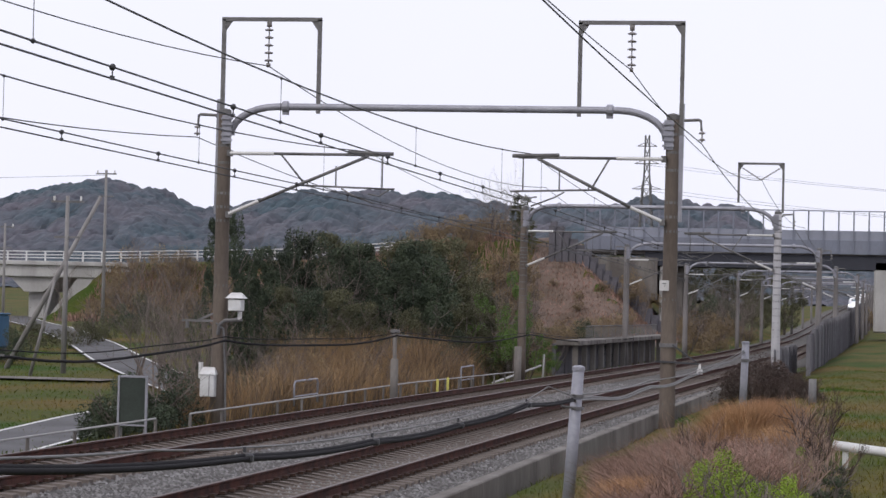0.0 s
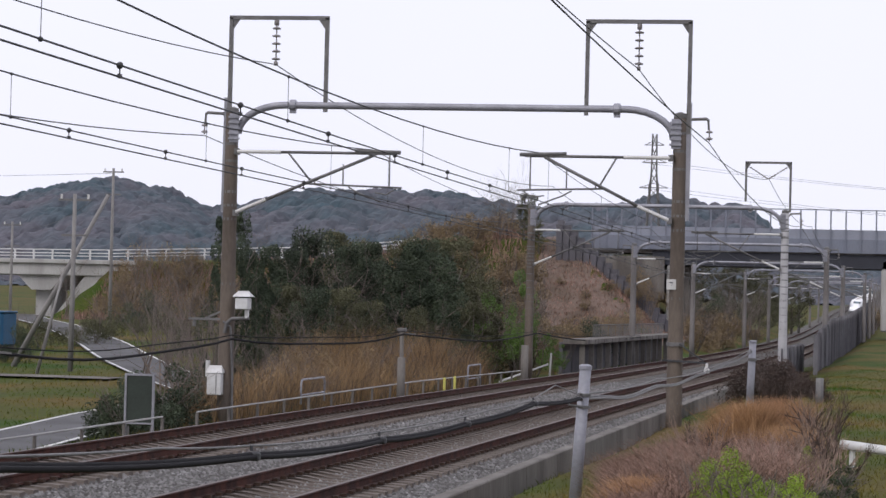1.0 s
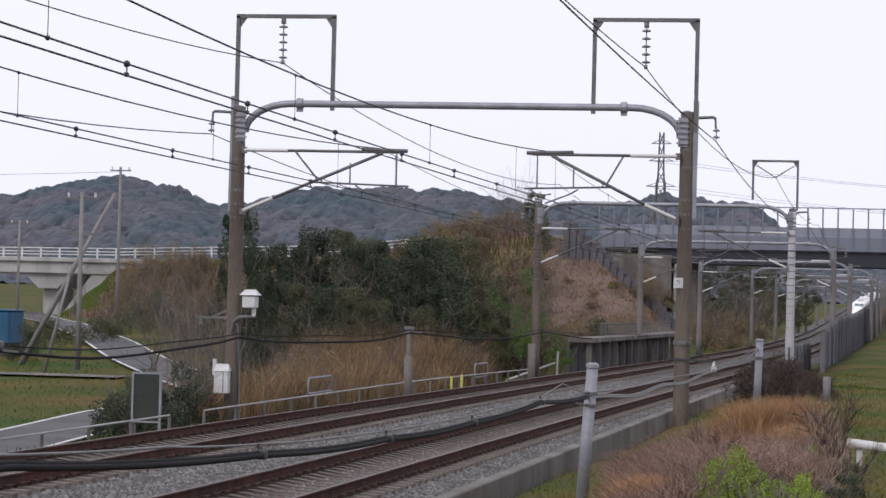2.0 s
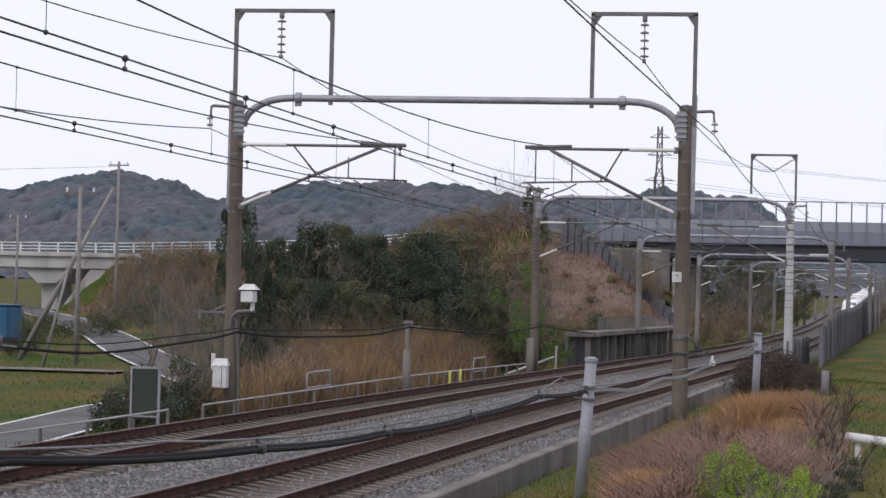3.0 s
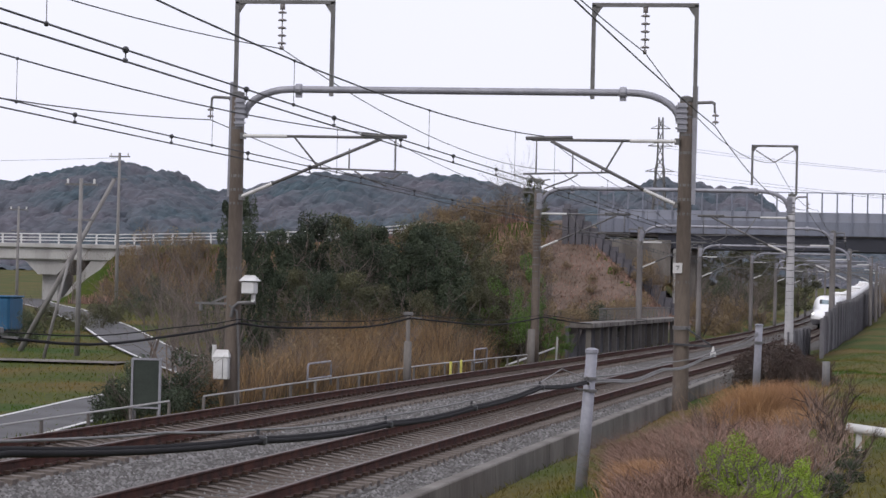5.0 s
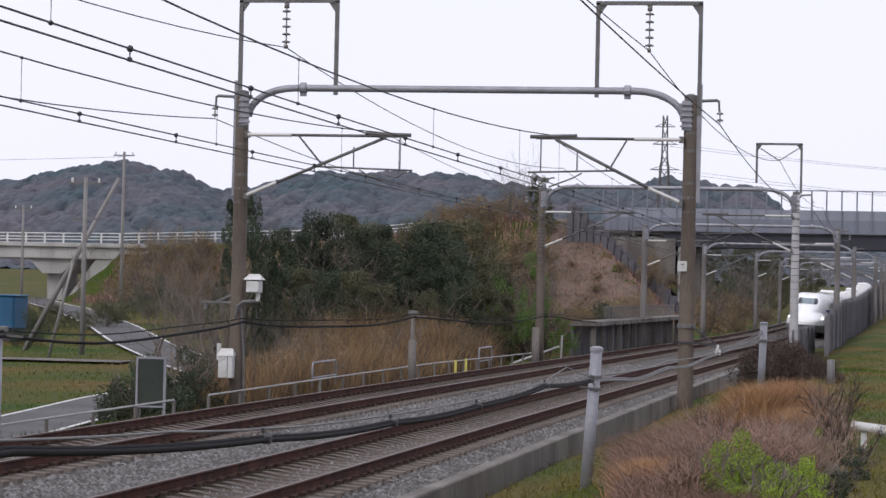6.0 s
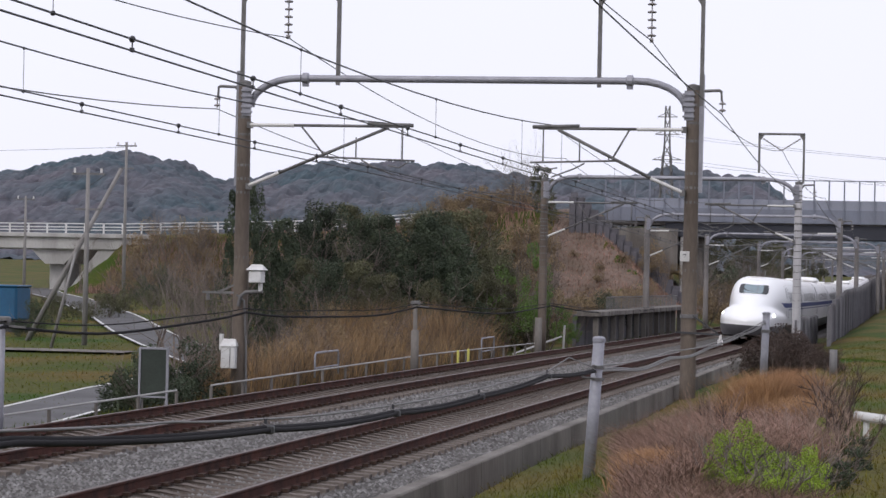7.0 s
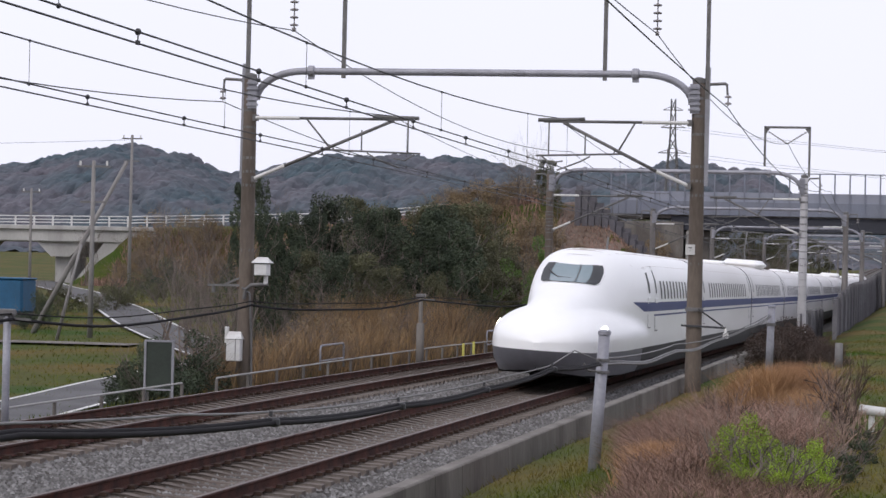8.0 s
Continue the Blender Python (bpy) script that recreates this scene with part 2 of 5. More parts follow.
SHIFT_X = [0, 0, 0.12, 0.55, 0.95, 1.3, 1.95, 2.6, 4.0, 5.5]
NEAR_X, FAR_X = -8.835, -13.135


def track_z(y):
    w = 14.0
    return float(sum(np.interp(y + w * k, PROFILE_Y, PROFILE_Z) for k in (-1, -0.5, 0, 0.5, 1)) / 5)


def track_x(y):
    """Middle of the near track."""
    w = 14.0
    return float(sum(np.interp(y + w * k, CURVE_Y, CURVE_X) for k in (-1, -0.5, 0, 0.5, 1)) / 5)


def bed_x(y, a):
    return track_x(y) + a


def bed_z(y, a, h=0.0):
    """Height at an offset from the near track, on the banked bed."""
    return track_z(y) + h - TILT * min(max(a, -5.3), 1.6) * (1.0 if a > -1.6 else 0.75)


def wall_z(y):
    return float(np.interp(y, [0, 40, 66, 100, 140], [0.25, 0.14, 0.06, -0.02, -0.18]))


def track_dx(y):
    w = 14.0
    return float(sum(np.interp(y + w * k, SHIFT_Y, SHIFT_X) for k in (-1, -0.5, 0, 0.5, 1)) / 5)


def smooth(a, b, x):
    t = min(max((x - a) / (b - a), 0), 1)
    return t * t * (3 - 2 * t)


def ground_z(x, y):
    u, b = x - track_dx(y), track_z(y)
    if u < -10:
        field = float(np.interp(y, [20, 60, 95, 200, 260, 345, 500, 700, 1000, 1500], [-1.6, -1.7, -1.55, 0.3, 0.5, 0.2, 0.9, 3.0, 5.7, 9.0]))
        far_left = field
        bank = smooth(-21, -17.0, u)
        if u > -16.2:
            return b - 0.6
        z = far_left * (1 - bank) + (b - 0.38) * bank
        # the embankment that carries the road over the railway
        crest = float(np.interp(x, [-95, -80, -55, -34, -33], [5.6, 6.2, 7.2, 9.4, 9.4]))
        half = 5.5 + (12 * smooth(-52, -38, x) if y < 262 else 0)
        near_face = crest - max(abs(y - 262) - half, 0) / 1.5
        right_face = crest - max(x - track_dx(y) + 31.5, 0) / 1.12
        left_face = crest - max(-78 - x, 0) / 0.6
        e = min(near_face, right_face, left_face)
        k = smooth(-0.8, 0.8, e - z)
        return z * (1 - k) + max(e, z) * k
    if u < -5.9:
        return b - 0.6 if u > -16 else b - 0.5
    top = float(np.interp(y, [0, 30, 60, 100, 140, 170, 300, 600, 1500], [1.35, 1.25, 0.95, 0.35, -0.05, 0.3, 0.3, 0.9, 5.0]))
    k = smooth(-5.6, -1.2, x - 0.9 * track_dx(y)) if y < 140 else smooth(-5.6, -2.6, u)
    z = (b - 0.14) * (1 - k) + top * k
    return z + 0.05 * max(x, 0) ** 0.8 + 0.05 * math.sin(x * 1.3 + y * 0.21)


# ---- ground and railway bed ----
def build_ground():
    xs = sorted(set([-900, -600, -400, -250, -180, -140] + [round(-120 + 2.0 * i, 2) for i in range(46)] + [round(-28 + 0.55 * i, 2) for i in range(62)] + [6.2, 7, 9, 12, 20, 40, 90, 200, 500, 900]))
    ys = sorted(set([-300, -120, -60, -30, -10] + [2.0 * i for i in range(0, 170)] + [345, 360, 380, 400, 430, 470, 520, 600, 700, 850, 1000, 1300, 1700, 2400, 3500, 4800]))
    ob = part("ground", Shape().sheet([[(x, y, ground_z(x, y)) for x in xs] for y in ys]), GRASS, smooth=True)
    tagged(ob, "rough grassy ground with earth banks and patches of dry grass", "ground", kind="structure")
    # bare soil of the cutting face beside the abutment
    face = []
    for i in range(40):
        y = 196 + i * 1.7
        row = []
        for j in range(24):
            x = -33.5 + j * 0.62 + track_dx(y)
            row.append((x, y, ground_z(x, y) + 0.06 + 0.12 * noise.noise((x * 0.7, y * 0.5, 0))))
        face.append(row)
    tagged(part("embankment_face", Shape().sheet(face), SOIL, smooth=True), "bare brown earth face of the road embankment", "embankment", kind="structure")


def bed_section():
    """Ballast outline across both tracks, left to right: offset from the near track, height over the rails."""
    return [(-8.7, -1.0), (-7.9, -0.62), (-7.0, -0.42), (-6.0, -0.28), (-5.7, -0.27), (-4.3, -0.26), (-3.0, -0.27), (-2.15, -0.26), (-1.4, -0.27), (0, -0.26), (1.4, -0.27), (1.75, -0.28), (2.75, -0.22), (2.75, -0.62)]


def build_bed():
    rows = []
    for i in range(0, 330):
        y = -6 + i * 2.0 if i < 200 else 394 + (i - 200) * 8.0
        rows.append([(bed_x(y, a), y, bed_z(y, a, h) + (0.025 * noise.noise((a * 1.7, y * 0.8, 3)) if -8 < a < 2.7 else 0)) for a, h in bed_section()])
    bed = part("ballast_bed", Shape().sheet(rows), BALLAST, smooth=True)
    tagged(bed, "grey crushed stone ballast under two railway tracks", "ballast", kind="structure")
    # loose stones on the surface
    rng = random.Random(5)
    s = Shape()
    spots = bed_section()
    for _ in range(85000):
        y = 27 + 85 * rng.random() ** 1.9
        a = rng.uniform(-7.6, 2.7)
        h = float(np.interp(a, [q[0] for q in spots], [q[1] for q in spots]))
        r = rng.uniform(0.022, 0.05)
        c = Vector((bed_x(y, a), y, bed_z(y, a, h) + r * 0.4))
        pts = [c + Vector((r * rng.uniform(0.6, 1.3) * sx, r * rng.uniform(0.6, 1.3) * sy, r * rng.uniform(0.5, 1) * sz)) for sx, sy, sz in ((1, 0, 0), (-0.5, 0.87, 0), (-0.5, -0.87, 0), (0, 0, 1))]
        s.add(pts, [(0, 1, 3), (1, 2, 3), (2, 0, 3)])
    tagged(part("ballast_stones", s, STONE), "loose angular ballast stones between the rails", "ballast", kind="stuff")


def build_track(centre, label):
    track = tagged(new("railway_track"), label, "railway track", "tracks", "structure")
    for side in (-0.752, 0.752):
        web, head = Shape(), Shape()
        prof = [(-0.073, -0.174), (-0.073, -0.16), (-0.02, -0.14), (-0.012, -0.05), (-0.034, -0.036), (-0.034, -0.006), (0.034, -0.006), (0.034, -0.036), (0.012, -0.05), (0.02, -0.14), (0.073, -0.16), (0.073, -0.174)]
        cap = [(-0.035, -0.012), (-0.028, 0.0), (0.028, 0.0), (0.035, -0.012)]
        rows, tops = [], []
        for i in range(0, 240):
            y = -6 + i * 2.5 if i < 170 else 419 + (i - 170) * 9
            x, z = bed_x(y, centre + side), bed_z(y, centre + side)
            rows.append([(x + a, y, z + h) for a, h in prof])
            tops.append([(x + a, y, z + h) for a, h in cap])
        part("rail", web.sheet(rows), RUST, track, "rust-brown steel rail")
        part("rail_head", head.sheet(tops), RAILTOP, track, "worn running surface")
    # sleepers with fastenings
    sl = Shape()
    prof = [(-1.2, -0.30, 0.14), (-1.2, -0.185, 0.12), (-0.5, -0.18, 0.12), (-0.25, -0.215, 0.10), (0.25, -0.215, 0.10), (0.5, -0.18, 0.12), (1.2, -0.185, 0.12), (1.2, -0.30, 0.14)]
    pts, faces = [], []
    for x, z, w in prof:
        pts += [(x, -w, z), (x, w, z)]
    for i in range(7):
        faces.append((2 * i, 2 * i + 1, 2 * i + 3, 2 * i + 2))
    faces += [tuple(2 * i for i in range(7, -1, -1)), tuple(2 * i + 1 for i in range(8))]
    sl.add(pts, faces)
    first, y, k, clips, rest = None, 26.0, 0, Shape(), Shape()
    while y < 330:
        x, z = bed_x(y, centre), bed_z(y, centre)
        lean = math.atan2(bed_z(y, centre - 0.75) - bed_z(y, centre + 0.75), 1.5)
        if k < 280:
            if first is None:
                first = part("sleeper", sl, SLEEPER, track)
                first.location = (x, y, z)
                first.rotation_euler = (0, lean, 0)
            else:
                ob = new("sleeper", first.data)
                ob.parent, ob.location, ob.rotation_euler = track, (x, y, z), (0, lean, 0)
        else:
            rest.add([(p[0] + x, p[1] + y, p[2] + z - lean * p[0]) for p in sl.v], sl.f)
        if y < 130:
            for side in (-0.752, 0.752):
                for g in (-0.115, 0.115):
                    clips.box((x + side + g, y, z - lean * (side + g) - 0.15), (0.09, 0.13, 0.05))
        y += 0.6
        k += 1
    tagged(part("far_sleepers", rest, SLEEPER, track), kind="stuff")
    tagged(part("rail_fastenings", clips, CLIP, track), kind="stuff")


def build_walls():
    # low retaining wall on the near side, in cast lengths
    wall = tagged(new("retaining_wall"), "low weathered concrete retaining wall along the ballast", "wall", kind="structure")
    y, k = 8.0, 0
    while y < 118:
        n = 2.0
        s = Shape()
        rows = []
        for yy in (y + 0.012, y + n - 0.012):
            x, z = -5.95 + track_dx(yy), wall_z(yy)
            rows.append([(x, yy, z - 1.5), (x, yy, z + 0.215), (x + 0.02, yy, z + 0.235), (x + 0.20, yy, z + 0.235), (x + 0.22, yy, z + 0.215), (x + 0.26, yy, z - 1.5)])
        s.sheet(rows)
        m = len(rows[0])
        s.f += [tuple(range(m)), tuple(range(2 * m - 1, m - 1, -1))]
        part("wall_panel", s, CONCRETE, wall)
        y += n
    # noise barrier further on
    fence = tagged(new("noise_barrier"), "dark grey noise barrier panels between posts beside the track", "barrier", kind="structure")
    for kind_y, end, x_of, top_of in ((119.6, 151.0, low_x, low_top), (138.0, 640.0, barrier_x, barrier_top)):
        y = kind_y
        while y < end:
            step = 2.0 if y < 300 else 4.0
            a, b = (x_of(y), y), (x_of(y + step), y + step)
            low = min(ground_z(a[0] + 0.2, y), track_z(y)) - 0.6
            h = 0.5 * (top_of(y) + top_of(y + step)) - low
            for kk in range(2):
                part("barrier_panel", Shape().bar((a[0], a[1] + 0.06, low + h * (kk + 0.5) / 2), (b[0], b[1] - 0.06, low + h * (kk + 0.5) / 2), 0.09, h / 2 - 0.02), BARRIER, fence)
            if int(y / 2) % 3 == 0:
                part("barrier_post", Shape().box((a[0] + 0.06, y, low + h / 2 + 0.05), (0.22, 0.2, h + 0.1)), BARRIER_POST, fence)
            y += step


def low_x(y):
    return -4.63


def low_top(y):
    return float(np.interp(y, [118, 152], [1.27, 1.04]))


def barrier_x(y):
    return float(np.interp(y, [136, 155, 207, 280, 350, 600, 700], [-3.68, -3.38, -3.0, -2.87, -2.82, -2.5, -2.3]))


def barrier_top(y):
    return float(np.interp(y, [136, 146, 163, 207, 280, 350, 600, 700], [1.5, 2.0, 2.45, 2.65, 3.3, 3.9, 6.3, 7.0]))


build_ground()
build_bed()
build_track(0.0, "ballasted railway track with rusty rails on concrete sleepers")
build_track(-4.25, "ballasted railway track beside a low pipe fence")
build_walls()


# ---- overhead line gantries ----
def pole_shape(h, r0, r1, n=14):
    return Shape().tube([(0, 0, h * i / 6) for i in range(7)], [r0 + (r1 - r0) * i / 6 for i in range(7)], n)


def insulator_string(shape, top, length, n, r):
    x, y, z = top
    shape.tube([(x, y, z), (x, y, z - length)], 0.018, 6)
    for i in range(n):
        zz = z - length * (i + 0.7) / n
        shape.tube([(x, y, zz + 0.05), (x, y, zz + 0.02), (x, y, zz - 0.01)], [0.04, r, r * 0.85], 12)


def long_insulator(shape, a, b, r=0.06):
    a, b = Vector(a), Vector(b)
    n = 15
    path, rs = [], []
    for i in range(n * 2 + 1):
        path.append(a.lerp(b, i / (n * 2)))
        rs.append(r if i % 2 else r * 0.62)
    shape.tube(path, rs, 10)


def cantilever(gantry, px, tx, zt, zc):
    """The bracket that holds one track's wires: px the mast, tx the track's centre, both from the gantry's middle."""
    arm = part("cantilever", Shape(), DULL_STEEL, gantry, "hinged steel bracket carrying the contact wire")
    s = Shape()
    q = 1 if tx > px else -1
    r = 0.038
    xa = px + q * 0.22
    over = tx + q * 0.30
    s.tube([(xa + q * 1.15, -0.25, zt), (over + q * 0.15, -0.25, zt + 0.0)], r, 8)              # top tube
    s.tube([(xa + q * 0.75, -0.25, zc + 0.02), (over - q * 0.35, -0.25, zt - 0.03)], r * 1.1, 8)   # raking strut
    s.tube([(over - q * 0.9, -0.25, zt + 0.06), (over + q * 0.3, -0.25, zt + 0.03)], 0.05, 8)
    sx0, sz0 = xa + q * 0.75, zc + 0.02
    ex, ez = over - q * 0.35, zt - 0.03
    mx, mz = sx0 + (ex - sx0) * 0.42, sz0 + (ez - sz0) * 0.42
    s.tube([(xa + q * 1.35, -0.25, zt), (mx, -0.25, mz)], 0.026, 6)
    s.tube([(mx + q * 0.1, -0.25, mz + 0.02), (mx + q * 0.1, -0.25, zc + 0.46)], 0.02, 6)
    s.tube([(mx + q * 0.85, -0.25, mz + 0.45), (mx + q * 0.85, -0.25, zc + 0.42)], 0.02, 6)
    s.tube([(over + q * 0.02, -0.25, zt), (over + q * 0.02, -0.25, zc + 0.43)], 0.02, 6)
    s.tube([(mx - q * 0.1, -0.25, zc + 0.47), (over + q * 0.35, -0.25, zc + 0.40)], 0.028, 6)      # registration tube
    s.tube([(tx - q * 0.75, -0.25, zc + 0.40), (tx - q * 0.5, -0.27, zc + 0.26), (tx + q * 0.1, -0.27, zc + 0.03)], 0.022, 6)
    s.tube([(tx + q * 0.5, -0.25, zc + 0.38), (tx + q * 0.25, -0.27, zc + 0.22), (tx - q * 0.05, -0.27, zc + 0.27)], 0.02, 6)
    me = arm.data
    me.clear_geometry()
    me.from_pydata(s.v, [], s.f)
    me.polygons.foreach_set("use_smooth", [True] * len(me.polygons))
    for pts, nm in ((((xa, -0.25, zt), (xa + q * 1.18, -0.25, zt)), "insulator"), (((xa, -0.25, zc - 0.30), (xa + q * 0.8, -0.25, zc + 0.04)), "insulator")):
        i = Shape()
        long_insulator(i, *pts)
        part(nm, i, PORCELAIN, arm, "pale ribbed insulator", smooth=True)
    for z in (zt, zc - 0.32):
        part("hinge", Shape().box((px + q * 0.2, -0.18, z), (0.12, 0.2, 0.16)), DULL_STEEL, arm)


def hoop(gantry, x0, x1, zb, zt, insul, vee=False):
    s = Shape()
    for x in (x0, x1):
        inner = (x == x1) == (x0 < -10)
        s.bar((x, 0, zb + (0.45 if inner else 0)), (x, 0, zt), 0.10, 0.10)
    s.bar((x0 - 0.05, 0, zt), (x1 + 0.05, 0, zt), 0.10, 0.10)
    for x, d in ((x0, 1), (x1, -1)):
        s.add([(x + d * 0.05, -0.02, zt - 0.05), (x + d * 0.22, -0.02, zt - 0.05), (x + d * 0.05, -0.02, zt - 0.3), (x + d * 0.05, 0.02, zt - 0.05), (x + d * 0.22, 0.02, zt - 0.05), (x + d * 0.05, 0.02, zt - 0.3)],
              [(0, 1, 2), (5, 4, 3), (1, 4, 5, 2), (0, 3, 4, 1), (2, 5, 3, 0)])
    frame_ob = part("feeder_frame", s, DULL_STEEL, gantry, "tall square steel frame for the feeder wire")
    i = Shape()
    if vee:
        mid = (x0 + x1) / 2
        for x, d in ((x0 + 0.15, 1), (x1 - 0.15, -1)):
            a, b = Vector((x, 0, zt - 0.2)), Vector((mid, 0, zt - 0.75))
            for k in range(7):
                c = a.lerp(b, (k + 0.5) / 7)
                i.ball(c, 0.06, 6, 0.6)
            i.tube([a, b], 0.02, 5)
    else:
        i.box((insul, 0, zt - 0.1), (0.12, 0.06, 0.2))
        insulator_string(i, (insul - 0.0, 0, zt - 0.15), 1.0, 5, 0.12)
        i.box((insul, 0, zt - 1.2), (0.08, 0.16, 0.1))
    part("insulator", i, DARK_DISC, frame_ob, "string of disc insulators", smooth=not vee)


def gantry(y, xl, xr, base_l, base_r, beam, label, pale=False, hoops=(), cans=True, pole_mat=POLE, zrail=0.0):
    g = thing("overhead_gantry", (0, y, 0), label, "gantry", "overhead line gantries")
    for x, b, mat in ((xl, base_l, pole_mat), (xr, base_r, PALE_POLE if pale else pole_mat)):
        pole = part("mast", pole_shape(beam - 0.2 - b, 0.215, 0.165), mat, g, "round concrete mast with steel bands", smooth=True)
        pole.location = (x, 0, b)
        for h in (0.18, 0.30, 0.47, 0.66, 0.70, 0.74, 0.83, 0.88, 0.93):
            z = (beam - b) * h
            part("band", Shape().tube([(0, 0, z), (0, 0, z + 0.07)], 0.212 - 0.045 * h, 12), DULL_STEEL, pole)
        if pale:
            for k in range(22):
                part("step_band", Shape().tube([(0, 0, 0.5 + k * 0.32), (0, 0, 0.54 + k * 0.32)], 0.208 - k * 0.0015, 12), DULL_STEEL, pole)
        part("mast_cap", Shape().tube([(0, 0, beam - b - 0.22), (0, 0, beam - b - 0.1), (0, 0, beam - b - 0.06)], [0.17, 0.17, 0.05], 12), DULL_STEEL, pole)
    # bent pipe beam
    r, path = 1.05, []
    xa, xb = xl + 0.17, xr - 0.17
    for i in range(8):
        a = math.pi / 2 * i / 7
        path.append((xa + 1.25 * (1 - math.cos(a)), 0, beam - 0.75 + 0.75 * math.sin(a)))
    path += [(xa + 1.25 + (xb - xa - 2.5) * i / 6, 0, beam) for i in range(1, 6)]
    for i in range(8):
        a = math.pi / 2 * (1 - i / 7)
        path.append((xb - 1.25 * (1 - math.cos(a)), 0, beam - 0.75 + 0.75 * math.sin(a)))
    b = part("beam", Shape().tube(path, 0.093, 14), ZINC, g, "grey galvanised pipe beam with bent ends", smooth=True)
    for x in (xl + 1.62, xr - 1.62):
        fl = Shape()
        fl.tube([(x - 0.1, 0, beam), (x - 0.07, 0, beam), (x + 0.07, 0, beam), (x + 0.1, 0, beam)], [0.1, 0.15, 0.15, 0.1], 12)
        fl.box((x, 0, beam - 0.17), (0.16, 0.1, 0.08))
        part("flange", fl, ZINC, b)
    for x, d in ((xl, 1), (xr, -1)):
        plates = Shape()
        plates.box((x + d * 0.09, -0.15, beam - 0.62), (0.24, 0.05, 0.75))
        for k in range(5):
            plates.box((x + d * 0.1, -0.19, beam - 0.9 + k * 0.14), (0.3, 0.06, 0.05))
        part("joint_plate", plates, ZINC, g)
    # outrigger brackets with their small insulators
    for x, d in ((xl, -1), (xr, 1)):
        o = Shape()
        o.tube([(x + d * 0.1, 0, beam - 0.42), (x + d * 0.25, 0, beam - 0.24), (x + d * 0.66, 0, beam - 0.22), (x + d * 0.72, 0, beam - 0.27)], 0.04, 8)
        o.tube([(x + d * 0.71, 0, beam - 0.25), (x + d * 0.72, 0, beam - 0.5)], 0.03, 6)
        ar = part("outrigger", o, DULL_STEEL, g)
        i = Shape()
        insulator_string(i, (x + d * 0.74, 0, beam - 0.45), 0.34, 2, 0.09)
        part("insulator", i, DARK_DISC, ar, smooth=True)
    for h in hoops:
        hoop(g, *h)
    if cans:
        dx = track_dx(y)
        cantilever(g, xl, FAR_X + dx, zrail + 6.7, zrail + 5.42)
        cantilever(g, xr, NEAR_X + dx, zrail + 6.7, zrail + 5.42)
    return g


G1 = gantry(66.0, -16.95, -5.24, -0.9, -1.1, 8.02, "pipe beam gantry on two brown concrete masts over both tracks",
            hoops=((-17.03, -14.47, 7.4, 10.3, -15.82), (-7.65, -5.03, 7.4, 10.26, -6.33)), zrail=0.08)
for x, d in ((-17.10, 1), (-5.02, -1)):
    part("hoop_leg", Shape().bar((x - 0.02, 0.02, 5.2), (x, 0.02, 8.2), 0.13, 0.13), ZINC, G1, "grey steel channel clamped to the mast")
gantry(120.0, -16.35, -4.62, -0.6, -0.3, 7.66, "pipe beam gantry with one pale ringed mast", pale=True,
       hoops=((-6.45, -4.42, 7.5, 9.75, -5.4, True),), zrail=-0.25)
gantry(165.0, -15.85, -3.72, -0.8, -0.3, 7.1, "distant pipe beam gantry over both tracks", zrail=-0.65, pole_mat=GREY_MAST)
gantry(210.0, -15.35, -3.40, -1.0, -0.5, 6.75, "distant pipe beam gantry over both tracks", zrail=-0.9, pole_mat=GREY_MAST)
for k, y in enumerate((257.0, 305.0, 352.0, 400.0, 450.0, 500.0)):
    gantry(y, -15.2 + track_dx(y), -3.6 + track_dx(y), track_z(y) - 0.8, track_z(y) - 0.6, track_z(y) + 7.6, "distant pipe beam gantry over both tracks", zrail=track_z(y), pole_mat=GREY_MAST)
gantry(12.5, -17.0, -5.24, -0.5, -0.9, 8.3, "pipe beam gantry near the viewer over both tracks", zrail=0.2)


# ---- wires ----
SUPPORTS = [-38.0, 12.5, 66.0, 120.0, 165.0, 210.0, 257.0, 305.0, 352.0, 400.0]
LINE_Z = [0.1, 0.08, 0.08, -0.25, -0.65, -0.9, -0.75, -0.5, -0.2, 0.2]


def span_points(x_of, z_ends, sag, y0, y1, n=14):
    return [(x_of(y0 + (y1 - y0) * i / n), y0 + (y1 - y0) * i / n, z_ends[0] + (z_ends[1] - z_ends[0]) * i / n - sag * 4 * (i / n) * (1 - i / n)) for i in range(n + 1)]


